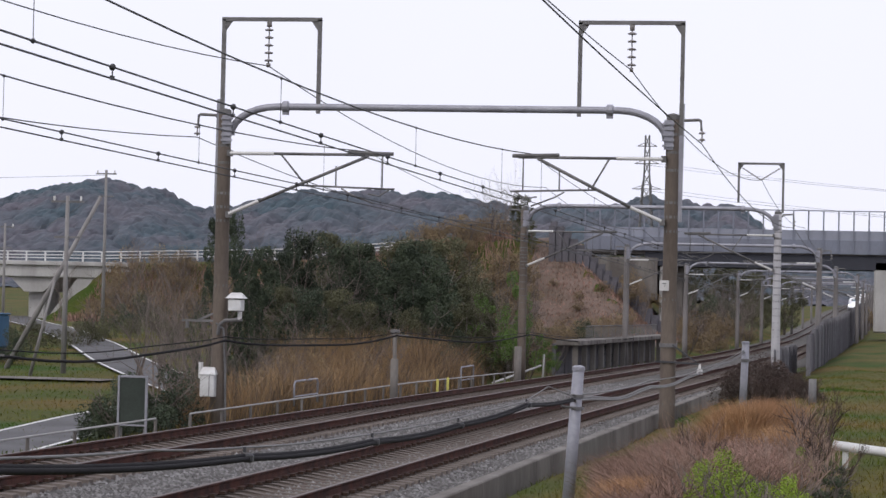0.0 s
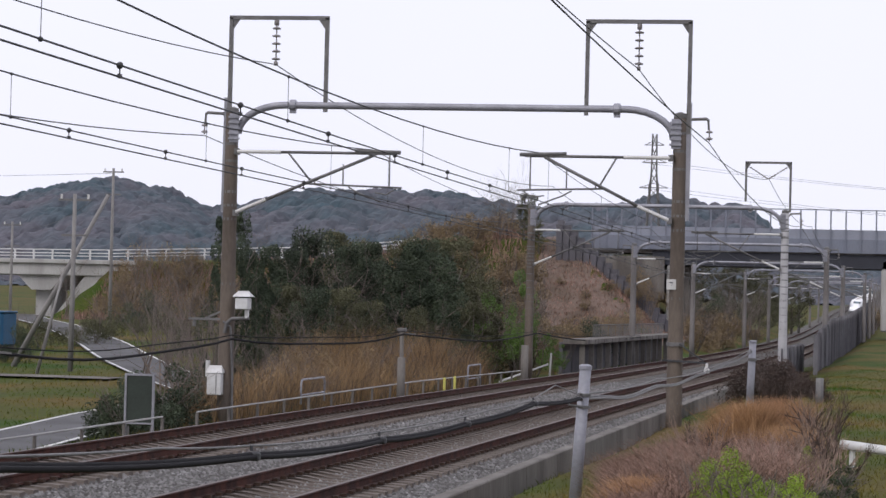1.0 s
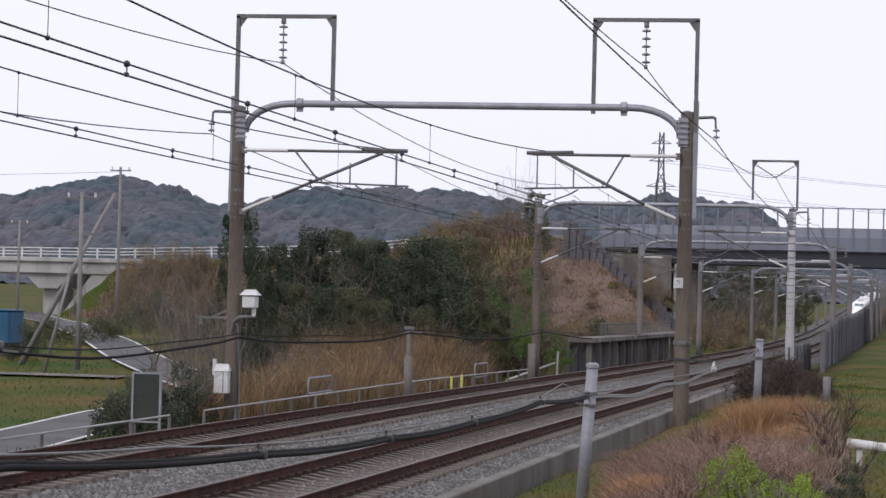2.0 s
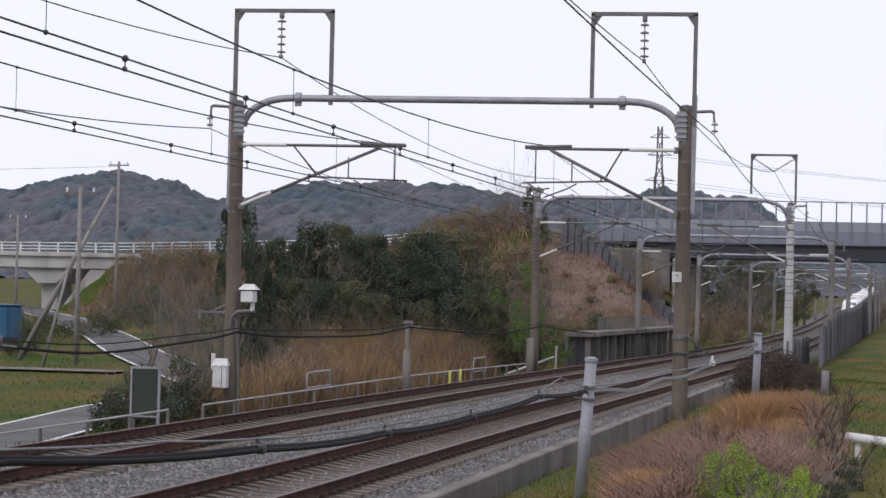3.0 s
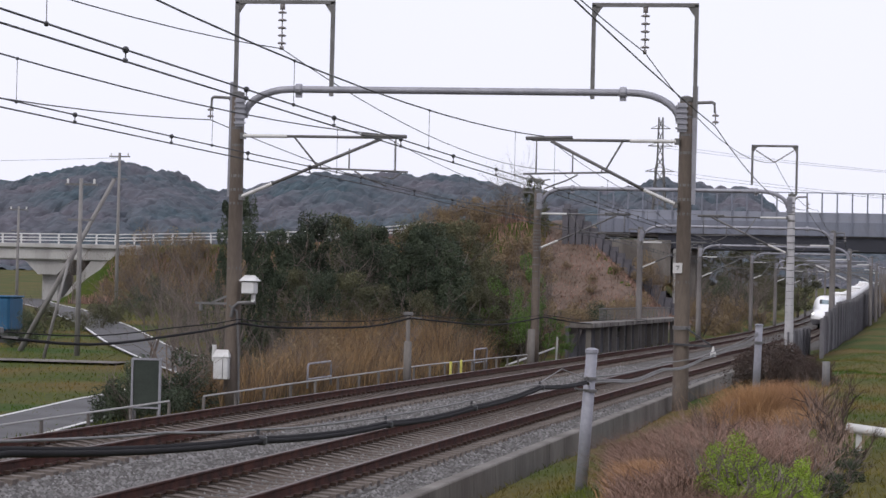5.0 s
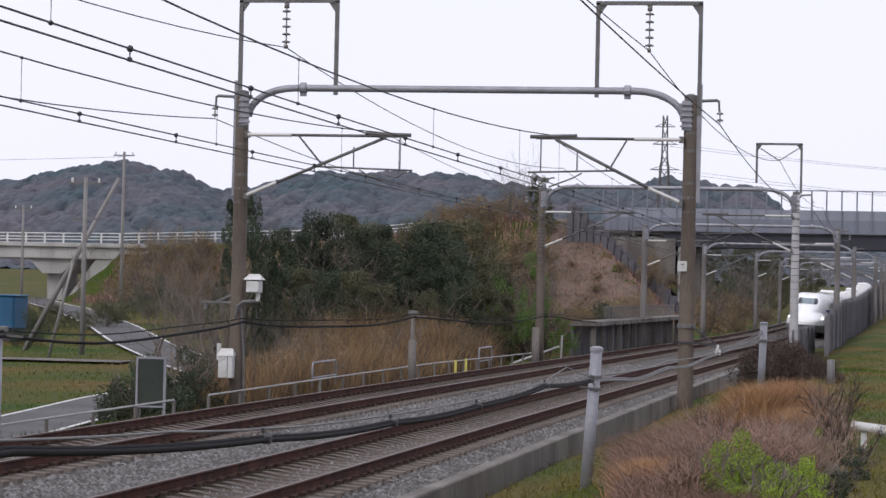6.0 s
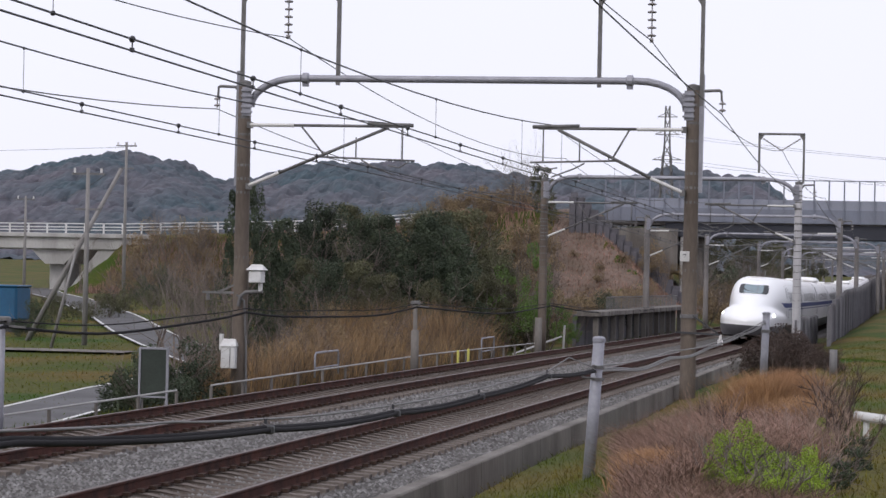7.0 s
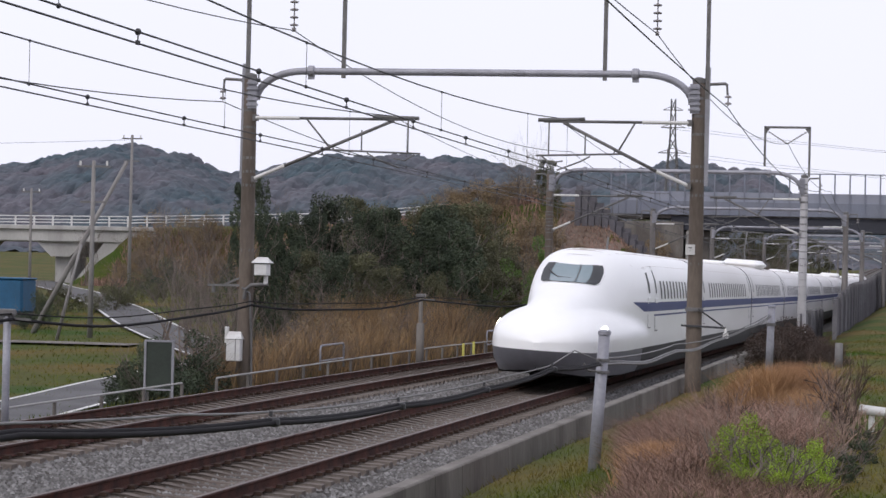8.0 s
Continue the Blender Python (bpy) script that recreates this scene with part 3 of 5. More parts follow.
def build_catenary(centre, label):
    line = thing("overhead_line", (0, 0, 0), label, "overhead line", "overhead lines")
    drops, clamps = Shape(), Shape()
    for k in range(len(SUPPORTS) - 1):
        y0, y1 = SUPPORTS[k], SUPPORTS[k + 1]
        st = 0.15 if k % 2 else -0.15

        def x_of(y):
            return centre + track_dx(y) + st * (1 - 2 * (y - y0) / (y1 - y0))
        z0, z1 = LINE_Z[k], LINE_Z[k + 1]
        far, fine = y0 > 200, (0.014 if y0 < 60 else 0.009)
        m = span_points(x_of, (z0 + 6.80, z1 + 6.80), 0.60, y0, y1)
        part("messenger_wire", Shape().tube(m, fine, 5), WIRE, line)
        part("auxiliary_wire", Shape().tube(span_points(x_of, (z0 + 5.58, z1 + 5.58), 0.03, y0, y1), 0.013, 5), WIRE, line)
        part("contact_wire", Shape().tube(span_points(x_of, (z0 + 5.42, z1 + 5.42), 0.0, y0, y1), 0.013, 5), WIRE, line)
        if far:
            continue
        y = y0 + 1.9
        k2 = 0
        while y < y1:
            f = (y - y0) / (y1 - y0)
            zz = z0 + (z1 - z0) * f
            zm = zz + 6.80 - 0.60 * 4 * f * (1 - f)
            za = zz + 5.58 - 0.03 * 4 * f * (1 - f)
            if k2 % 4 == 0:
                drops.tube([(x_of(y), y, zm), (x_of(y), y, za)], 0.005, 4)
                clamps.ball((x_of(y), y, zm), 0.026, 6)
                clamps.ball((x_of(y), y, za), 0.03, 6)
            elif k2 % 2 == 1:
                clamps.ball((x_of(y), y, za), 0.042, 8)
                drops.tube([(x_of(y), y, za), (x_of(y), y, zz + 5.42)], 0.009, 4)
                clamps.box((x_of(y), y, zz + 5.43), (0.03, 0.1, 0.05))
            y += 2.9
            k2 += 1
    for nm, s in (("dropper", drops), ("clamp", clamps)):
        tagged(part(nm, s, WIRE, line), kind="stuff")


def build_feeder(name, pts, sags, label, r=0.014):
    s = Shape()
    for (a, b), sag in zip(zip(pts, pts[1:]), sags):
        n = 16
        s.tube([(a[0] + (b[0] - a[0]) * i / n, a[1] + (b[1] - a[1]) * i / n, a[2] + (b[2] - a[2]) * i / n - sag * 4 * (i / n) * (1 - i / n)) for i in range(n + 1)], r, 5)
    tagged(part(name, s, WIRE), label, "wire", "feeder wires")


build_catenary(NEAR_X, "compound overhead contact line with ball clamps and droppers")
build_catenary(FAR_X, "compound overhead contact line with ball clamps and droppers")
build_feeder("feeder_wire", [(-15.9, 12.5, 9.1), (-15.82, 66, 9.08), (-15.4, 120, 8.5), (-14.9, 165, 8.0), (-14.4, 210, 7.6)], (0.8, 0.8, 0.6, 0.6), "thin feeder wire hung from disc insulators")
build_feeder("feeder_wire", [(-6.4, 12.5, 9.2), (-6.33, 66, 9.05), (-5.4, 120, 9.0), (-4.7, 165, 8.3), (-4.4, 210, 8.0)], (0.3, 0.8, 0.6, 0.6), "thin feeder wire hung from disc insulators")
build_feeder("protective_wire", [(-17.7, 12.5, 7.28), (-17.69, 66, 7.2), (-17.1, 120, 6.8), (-16.6, 165, 6.3), (-16.1, 210, 5.9)], (0.8, 0.6, 0.5, 0.5), "thin wire hung from mast brackets")
build_feeder("protective_wire", [(-4.5, 12.5, 7.25), (-4.5, 66, 7.19), (-3.9, 120, 6.85), (-3.0, 165, 6.3), (-2.7, 210, 5.9)], (0.15, 0.6, 0.5, 0.5), "thin wire hung from mast brackets")


# ---- the train ----
def lobe(z, zc, half, w, p):
    t = abs(z - zc) / max(half, 1e-4)
    return w * max(1 - t ** p, 0) ** (1 / p) if t < 1 else 0.0


NOSE_U = [0, 0.08, 0.3, 0.7, 1.3, 2.2, 3.3, 4.4, 5.2, 6.0, 6.8, 7.6, 9.0, 10.5, 13.0]
NOSE_WL = [0.06, 0.42, 0.80, 1.10, 1.28, 1.45, 1.56, 1.63, 1.66, 1.68, 1.68, 1.68, 1.68, 1.68, 1.68]
NOSE_ZL = [1.12, 1.27, 1.47, 1.68, 1.83, 1.97, 2.04, 2.05, 2.05, 2.05, 2.05, 2.05, 2.05, 2.05, 2.05]
NOSE_ZT = [1.0, 1.1, 1.25, 1.52, 1.82, 2.1, 2.32, 2.54, 2.78, 3.12, 3.36, 3.5, 3.58, 3.6, 3.6]
NOSE_WU = [0.2, 0.3, 0.42, 0.56, 0.7, 0.86, 0.93, 1.0, 1.10, 1.22, 1.33, 1.42, 1.54, 1.65, 1.68]
NOSE_Q = [2.0, 2.0, 2.0, 2.1, 2.2, 2.4, 2.6, 2.8, 3.0, 3.1, 3.2, 3.3, 3.4, 3.5, 3.6]


def along(u, values):
    i = min(max(int(np.searchsorted(NOSE_U, u)) - 1, 0), len(NOSE_U) - 2)
    u0, u1 = NOSE_U[i], NOSE_U[i + 1]
    t = min(max((u - u0) / (u1 - u0), 0), 1)

    def slope(k):
        a, b = max(k - 1, 0), min(k + 1, len(NOSE_U) - 1)
        return (values[b] - values[a]) / (NOSE_U[b] - NOSE_U[a])
    h = u1 - u0
    return ((2 * t ** 3 - 3 * t * t + 1) * values[i] + (t ** 3 - 2 * t * t + t) * h * slope(i)
            + (-2 * t ** 3 + 3 * t * t) * values[i + 1] + (t ** 3 - t * t) * h * slope(i + 1))


def half_width(u, z):
    zl, zt = along(u, NOSE_ZL), along(u, NOSE_ZT)
    a = lobe(z, 1.12, (zl - 1.12) if z > 1.12 else 0.95, along(u, NOSE_WL), 2.3 if z > 1.12 else 3.2)
    b = lobe(z, 1.12, (zt - 1.12) if z > 1.12 else 0.9, along(u, NOSE_WU), along(u, NOSE_Q)) if zt > 1.14 else 0.0
    k = 0.045
    big = max(a, b)
    return big + k * math.exp(-abs(a - b) / k) * 0.5 if min(a, b) > 0.02 else big


def crown(u):
    return max(along(u, NOSE_ZL), along(u, NOSE_ZT))


def ring(u, z0, z1, n):
    left = []
    for i in range(n + 1):
        z = z0 + (z1 - z0) * math.sin(math.pi / 2 * i / n)
        w = half_width(u, min(z, z1 - 0.0005)) if i < n else 0.0
        left.append((w, z))
    return [(-w, u, z) for w, z in left] + [(w, u, z) for w, z in reversed(left[:-1])]


SPLIT = 0.93


def add_side_band(car, name, u0, u1, z0, z1, mat, label="", plain_side=False):
    for side in (-1, 1):
        n = max(int((u1 - u0) / 0.5), 2) if not plain_side else 2
        s = Shape().sheet([[(side * (half_width(13 if plain_side else u, z) + 0.006), u, z) for z in (z0, (z0 + z1) / 2, z1)] for u in (u0 + (u1 - u0) * i / n for i in range(n + 1))])
        part(name, s, mat, car, label)


def add_slot(car, name, u, w, z0, z1, mat, out=0.008, sides=(-1, 1), lead=False):
    for side in sides:
        rows = []
        for uu in (u - w / 2, u + w / 2):
            rows.append([(side * (half_width(uu if lead else 13, z) + out), uu, z) for z in (z0, z0 + (z1 - z0) / 2, z1)])
        part(name, Shape().sheet(rows), mat, car)


def lead_car():
    car = thing("train_car", (0, 0, 0), "white high-speed train lead car with long duckbill nose", "train", "train cars")
    us = [0, 0.012, 0.03, 0.055, 0.08, 0.12, 0.2, 0.3, 0.5] + [0.75 + 0.25 * i for i in range(50)] + [14, 16, 18, 20, 22, 24, 26, 27.0]
    part("body", Shape().sheet([ring(u, SPLIT, crown(u), 34) for u in us]), TRAIN_WHITE, car, "glossy white body shell", smooth=True)
    cap = Shape().add(ring(0, SPLIT, crown(0), 34), [tuple(range(69))])
    part("nose_cap", cap, TRAIN_WHITE, car)
    sk = []
    for u in us:
        w = half_width(u, SPLIT)
        drop = float(np.interp(u, [0, 0.3, 1.2, 6], [0.42, 0.38, 0.33, 0.27]))
        tuck = float(np.interp(u, [0, 0.3, 1, 3], [0.0, 0.12, 0.2, 0.08]))
        sk.append([(-w + tuck + 0.1, u + 0.55 * max(1 - u / 2, 0), drop), (-w + tuck * 0.4, u + 0.14 * max(1 - u / 2, 0), (drop + SPLIT) / 2), (-w, u, SPLIT), (w, u, SPLIT), (w - tuck * 0.4, u + 0.14 * max(1 - u / 2, 0), (drop + SPLIT) / 2), (w - tuck - 0.1, u + 0.55 * max(1 - u / 2, 0), drop)])
    s = Shape().sheet([r[:3] for r in sk[:43]]).sheet([r[3:] for r in sk[:43]])
    s.add([sk[0][0], sk[0][1], sk[0][2], sk[0][3], sk[0][4], sk[0][5]], [(0, 1, 4, 5), (1, 2, 3, 4)])
    part("nose_skirt", s, TRAIN_LOWER, car, "dark grey lower nose skirt", smooth=True)
    part("side_skirt", Shape().sheet([r[:3] for r in sk[42:]]).sheet([r[3:] for r in sk[42:]]), TRAIN_UNDER, car, "dark underframe skirt")
    part("underframe", Shape().box((0, 14.5, 0.55), (2.6, 24, 0.6)), TRAIN_UNDER, car)
    bogies(car, (6.2, 23.5))
    # windscreen wrapped over the cockpit
    rows = []
    for i in range(13):
        f = i / 12
        row = []
        for j in range(25):
            a = -1 + j / 12
            u = 4.72 + 1.2 * f + 0.38 * abs(a) ** 2.4
            zt, wu, q = along(u, NOSE_ZT), along(u, NOSE_WU), along(u, NOSE_Q)
            x = a * (0.78 + 0.04 * f) * (1 - 0.12 * abs(2 * f - 1) ** 3)
            z = 1.12 + (zt - 1.12) * max(1 - (abs(x) / wu) ** q, 0) ** (1 / q)
            row.append((x * 1.008, u - 0.012, z + 0.022))
        rows.append(row)
    part("windscreen", Shape().sheet(rows), WINDSCREEN, car, "wrap-around grey-blue cockpit windscreen", smooth=True)
    for cut in (slice(0, 5), slice(20, 25)):
        part("side_pane", Shape().sheet([[(p[0] * 1.006, p[1] - 0.004, p[2] + 0.006) for p in r[cut]] for r in rows]), TRAIN_GLASS, car, "dark cockpit side pane", smooth=True)
    part("pillar", Shape().sheet([[(p[0], p[1] - 0.006, p[2] + 0.008) for p in (r[15], (r[15][0] + 0.03, r[15][1], r[15][2]))] for r in rows]), SEAM, car)
    wip = Shape().tube([(-0.3, 5.1, 2.75), (-0.5, 5.4, 2.86), (-0.62, 5.7, 2.94)], 0.022, 6).tube([(-0.3, 5.1, 2.75), (0.05, 5.05, 2.73)], 0.03, 6)
    part("wiper", wip, DARK_STEEL, car)
    for side in (-1, 1):
        pts = []
        for i in range(5):
            u = 2.2 + 0.15 * i
            row = []
            for j in range(5):
                z = 1.42 + 0.13 * j / 4 + 0.05 * i / 4
                row.append((side * (half_width(u, z) + 0.012), u - 0.012, z + 0.004))
            pts.append(row)
        part("headlight", Shape().sheet(pts), HEADLIGHT, car, "bright headlight")
    roof = []
    for i in range(22):
        u = 6.9 + 20.0 * i / 21
        wid = 0.3 + 1.05 * smooth(6.6, 9.5, u)
        zt, wu, q = along(u, NOSE_ZT), along(u, NOSE_WU), along(u, NOSE_Q)
        roof.append([(a * wid, u, 1.12 + (zt - 1.12) * max(1 - (abs(a * wid) / wu) ** q, 0) ** (1 / q) + 0.005) for a in (-1, -0.66, -0.33, 0, 0.33, 0.66, 1)])
    part("roof_panel", Shape().sheet(roof), TRAIN_ROOF, car, "dusty grey-beige roof", smooth=True)
    add_slot(car, "cab_door", 10.5, 0.60, 1.45, 3.15, SEAM, 0.004, lead=True)
    add_slot(car, "cab_door_leaf", 10.5, 0.54, 1.48, 3.12, TRAIN_WHITE, 0.010, lead=True)
    add_slot(car, "cab_door_window", 10.55, 0.30, 2.45, 3.02, TRAIN_GLASS, 0.014, lead=True)
    add_slot(car, "passenger_door", 12.2, 0.80, 1.35, 3.2, SEAM, 0.004, lead=True)
    add_slot(car, "passenger_door_leaf", 12.2, 0.72, 1.38, 3.17, TRAIN_WHITE, 0.010, lead=True)
    add_slot(car, "passenger_door_window", 12.2, 0.26, 2.45, 3.1, TRAIN_GLASS, 0.014, lead=True)
    for i in range(12):
        add_slot(car, "window", 13.6 + i * 1.0, 0.40, 2.28, 2.80, TRAIN_GLASS, lead=True)
    add_slot(car, "passenger_door", 26.3, 0.80, 1.35, 3.2, SEAM, 0.004, lead=True)
    add_slot(car, "passenger_door_leaf", 26.3, 0.72, 1.38, 3.17, TRAIN_WHITE, 0.010, lead=True)
    add_side_band(car, "blue_band", 9.6, 27.0, 1.93, 2.19, TRAIN_BLUE, "broad dark blue band")
    for side in (-1, 1):
        tip = Shape().sheet([[(side * (half_width(u, z) + 0.006), u, z) for z in (2.19 - 0.26 * f, 2.19 - 0.13 * f, 2.19)] for u, f in ((8.0, 0.02), (8.4, 0.25), (8.8, 0.5), (9.2, 0.77), (9.6, 1.0))])
        part("band_tip", tip, TRAIN_BLUE, car, "pointed front end of the blue band")
    add_side_band(car, "thin_blue_band", 11.6, 27.0, 1.79, 1.84, TRAIN_BLUE, "thin blue line")
    part("car_end", Shape().add(ring(27.0, SPLIT, 3.6, 12), [tuple(range(25))]), SEAM, car)
    part("gangway", Shape().box((0, 27.18, 2.0), (2.7, 0.36, 2.6), bevel=0.1), TRAIN_UNDER, car, "dark bellows between cars")
    part("aerial", Shape().bar((0.2, 11.2, 3.55), (0.2, 11.45, 3.95), 0.05, 0.12), DULL_STEEL, car)
    return car


def bogies(car, places):
    for u in places:
        for du in (-1.25, 1.25):
            for side in (-0.75, 0.75):
                w = Shape().tube([(side - 0.06, u + du, 0.43), (side + 0.06, u + du, 0.43)], 0.43, 20)
                part("wheel", w, DARK_STEEL, car)
        part("bogie_frame", Shape().box((0, u, 0.5), (2.3, 3.4, 0.3), bevel=0.06), TRAIN_UNDER, car)


def middle_car(roof_box):
    car = thing("train_car", (0, 0, 0), "white high-speed train coach with small windows and blue band", "train", "train cars")
    us = [0.18, 6, 12, 18, 24.82]
    prof = ring(13.0, SPLIT, 3.6, 26)
    part("body", Shape().sheet([[(x, u, z) for x, _, z in prof] for u in us]), TRAIN_SHADED, car, "glossy white body shell", smooth=True)
    w = half_width(13, SPLIT)
    part("side_skirt", Shape().sheet([[(-w + 0.12, u, 0.3), (-w + 0.02, u, 0.64), (-w, u, SPLIT)] for u in us]).sheet([[(w, u, SPLIT), (w - 0.02, u, 0.64), (w - 0.12, u, 0.3)] for u in us]), TRAIN_UNDER, car, "dark underframe skirt")
    part("underframe", Shape().box((0, 12.5, 0.55), (2.6, 24, 0.6)), TRAIN_UNDER, car)
    for u in (0.18, 24.82):
        part("car_end", Shape().add([(x, u, z) for x, _, z in prof], [tuple(range(len(prof)))]), SEAM, car)
    part("gangway", Shape().box((0, 25.0, 2.0), (2.7, 0.36, 2.6), bevel=0.1), TRAIN_UNDER, car, "dark bellows between cars")
    part("roof_panel", Shape().sheet([[(a * 1.35, u, 1.12 + 2.48 * (1 - (abs(a) * 1.35 / 1.68) ** 3.6) ** (1 / 3.6) + 0.005) for a in (-1, -0.66, -0.33, 0, 0.33, 0.66, 1)] for u in us]), TRAIN_ROOF, car, "dusty grey-beige roof", smooth=True)
    bogies(car, (3.7, 21.3))
    for u in (1.2, 23.8):
        add_slot(car, "passenger_door", u, 0.80, 1.35, 3.2, SEAM, 0.004)
        add_slot(car, "passenger_door_leaf", u, 0.72, 1.38, 3.17, TRAIN_SHADED, 0.010)
        add_slot(car, "passenger_door_window", u, 0.28, 2.45, 3.1, TRAIN_GLASS, 0.014)
    for i in range(18):
        add_slot(car, "window", 3.6 + i * 1.04, 0.42, 2.28, 2.80, TRAIN_GLASS)
    n_us = (0.18, 24.82)
    add_side_band(car, "blue_band", *n_us, 1.93, 2.19, TRAIN_BLUE, "broad dark blue band", True)
    add_side_band(car, "thin_blue_band", *n_us, 1.79, 1.84, TRAIN_BLUE, "thin blue line", True)
    if roof_box:
        part("pantograph_cover", Shape().box((0, 17, 3.75), (1.9, 5.0, 0.45), bevel=0.2), TRAIN_WHITE, car, "white pantograph cover on the roof")
        part("pantograph", Shape().tube([(0, 17, 3.9), (0, 16.2, 4.5), (0, 17.2, 5.38)], 0.035, 6).tube([(-0.8, 17.2, 5.4), (0.8, 17.2, 5.4)], 0.03, 6), DULL_STEEL, car)
    else:
        part("roof_box", Shape().box((0, 22, 3.63), (1.2, 1.6, 0.2), bevel=0.08), TRAIN_WHITE, car)
    return car


SPEED, NOSE_AT_END = 76.0, 63.4
CARS = [(lead_car(), 0.0, 27.35)]
plain, boxed = middle_car(False), middle_car(True)
CARS.append((plain, 27.35, 25.0))
CARS.append((boxed, 52.35, 25.0))
for k in range(3, 13):
    CARS.append((copy_thing(boxed if k in (7, 11) else plain, Matrix.Identity(4)), 27.35 + 25.0 * (k - 1), 25.0))


def car_pose(front, length):
    back = front + length
    x0, z0, x1, z1 = track_x(front), track_z(front), track_x(back), track_z(back)
    return pose(x0, front, z0, math.degrees(math.atan2(z1 - z0, length)), math.degrees(TILT), -math.degrees(math.atan2(x1 - x0, length)))


def motions():
    for car, offset, length in CARS:
        walk(car, [(k * 0.25, car_pose(NOSE_AT_END + SPEED * (8.0 - k * 0.25) + offset, length)) for k in range(33)])


# ---- road bridges ----
def build_bridge():
    b = tagged(new("road_overbridge"), "grey-blue steel road overbridge with tall sound screens on dark girders", "bridge", kind="structure")
    # deck over the railway
    x0, x1, y = -29.0, 60.0, 258.0
    part("girder", Shape().box(((x0 + x1) / 2 + 3, y + 4.0, 7.9), (x1 - x0 - 6, 8.0, 1.35)), GIRDER, b, "dark main girder")
    part("fascia", Shape().box(((x0 + x1) / 2, y - 0.2, 9.4), (x1 - x0, 0.3, 1.35)), BRIDGE_PAINT, b, "grey-blue painted fascia")
    part("parapet", Shape().box(((x0 + x1) / 2, y - 0.05, 10.5), (x1 - x0, 0.2, 1.05)), BRIDGE_PALE, b, "pale grey parapet")
    part("deck", Shape().box(((x0 + x1) / 2, y + 4.2, 8.8), (x1 - x0, 8.0, 0.9)), CONCRETE, b)
    x = x0
    k = 0
    while x < x1:
        part("screen_post", Shape().box((x, y - 0.25, 11.0 + 0.35), (0.14, 0.16, 3.3)), BRIDGE_PAINT, b)
        part("fascia_rib", Shape().box((x, y - 0.42, 9.4), (0.10, 0.12, 1.25)), BRIDGE_PAINT, b)
        x += 1.47
    for z in (12.95,):
        part("screen_rail", Shape().box(((x0 + x1) / 2, y - 0.25, z), (x1 - x0, 0.1, 0.1)), BRIDGE_PAINT, b)
    part("abutment", Shape().box((-25.5, y + 4, 5.9), (7.6, 9, 4.2), bevel=0.05), CONCRETE, b, "stained pale concrete abutment")
    part("pier", Shape().box((-19.7, y + 5, 2.9), (0.8, 6, 8.6), bevel=0.1), CONCRETE, b, "dark grey concrete pier")
    part("pier", Shape().box((-21.0, y + 4, 2.9), (1.0, 8, 8.6), bevel=0.12), PALE_CONCRETE, b, "pale concrete pier")
    part("pier", Shape().box((0.6, y + 4, 4.6), (2.2, 8, 7.0), bevel=0.15), PALE_CONCRETE, b, "pale concrete pier")
    # left span over the side road
    l = tagged(new("road_bridge"), "pale concrete road bridge with a white railing over a lane", "bridge", kind="structure")
    part("deck_beam", Shape().box((-120, 259.5, 5.35), (90, 9, 1.3), bevel=0.1), PALE_CONCRETE, l)
    part("edge_beam", Shape().box((-120, 254.9, 6.15), (90, 0.5, 0.45), bevel=0.05), PALE_CONCRETE, l)
    for x in (-85.3, -96.5, -118):
        s = Shape().box((x, 259, 2.3), (1.8, 5, 4.2), bevel=0.15)
        part("pier", s, PALE_CONCRETE, l)
        part("crosshead", Shape().add([(x - 2.6, 255.5, 4.75), (x + 2.6, 255.5, 4.75), (x + 1.0, 255.5, 3.2), (x - 1.0, 255.5, 3.2), (x - 2.6, 263, 4.75), (x + 2.6, 263, 4.75), (x + 1.0, 263, 3.2), (x - 1.0, 263, 3.2)],
                                      [(0, 1, 2, 3), (7, 6, 5, 4), (0, 4, 5, 1), (1, 5, 6, 2), (2, 6, 7, 3), (3, 7, 4, 0)]), PALE_CONCRETE, l)
    part("bridge_abutment", Shape().add([(-80.5, 255.2, 4.8), (-77, 255.2, 4.8), (-77, 255.2, -0.5), (-84.5, 255.2, -0.5), (-80.5, 263, 4.8), (-77, 263, 4.8), (-77, 263, -0.5), (-84.5, 263, -0.5)],
                                        [(3, 2, 1, 0), (4, 5, 6, 7), (0, 1, 5, 4), (1, 2, 6, 5), (2, 3, 7, 6), (3, 0, 4, 7)]), PALE_CONCRETE, l)
    r = thing("road_railing", (0, 255.0, 0), "white steel road railing along the embankment road", "railing")
    x = -150.0
    while x < -45:
        zb = road_top(x)
        part("post", Shape().box((x, 0, zb + 0.5), (0.16, 0.14, 1.1)), WHITE_PAINT, r)
        x += 2.0
    for dz in (0.35, 0.65, 1.0):
        part("rail", Shape().tube([(xx, 0, road_top(xx) + dz) for xx in range(-150, -44, 3)], 0.06, 6), WHITE_PAINT, r)


def road_top(x):
    return float(np.interp(x, [-150, -95, -78, -55, -34], [6.0, 6.25, 6.4, 7.2, 9.4]))


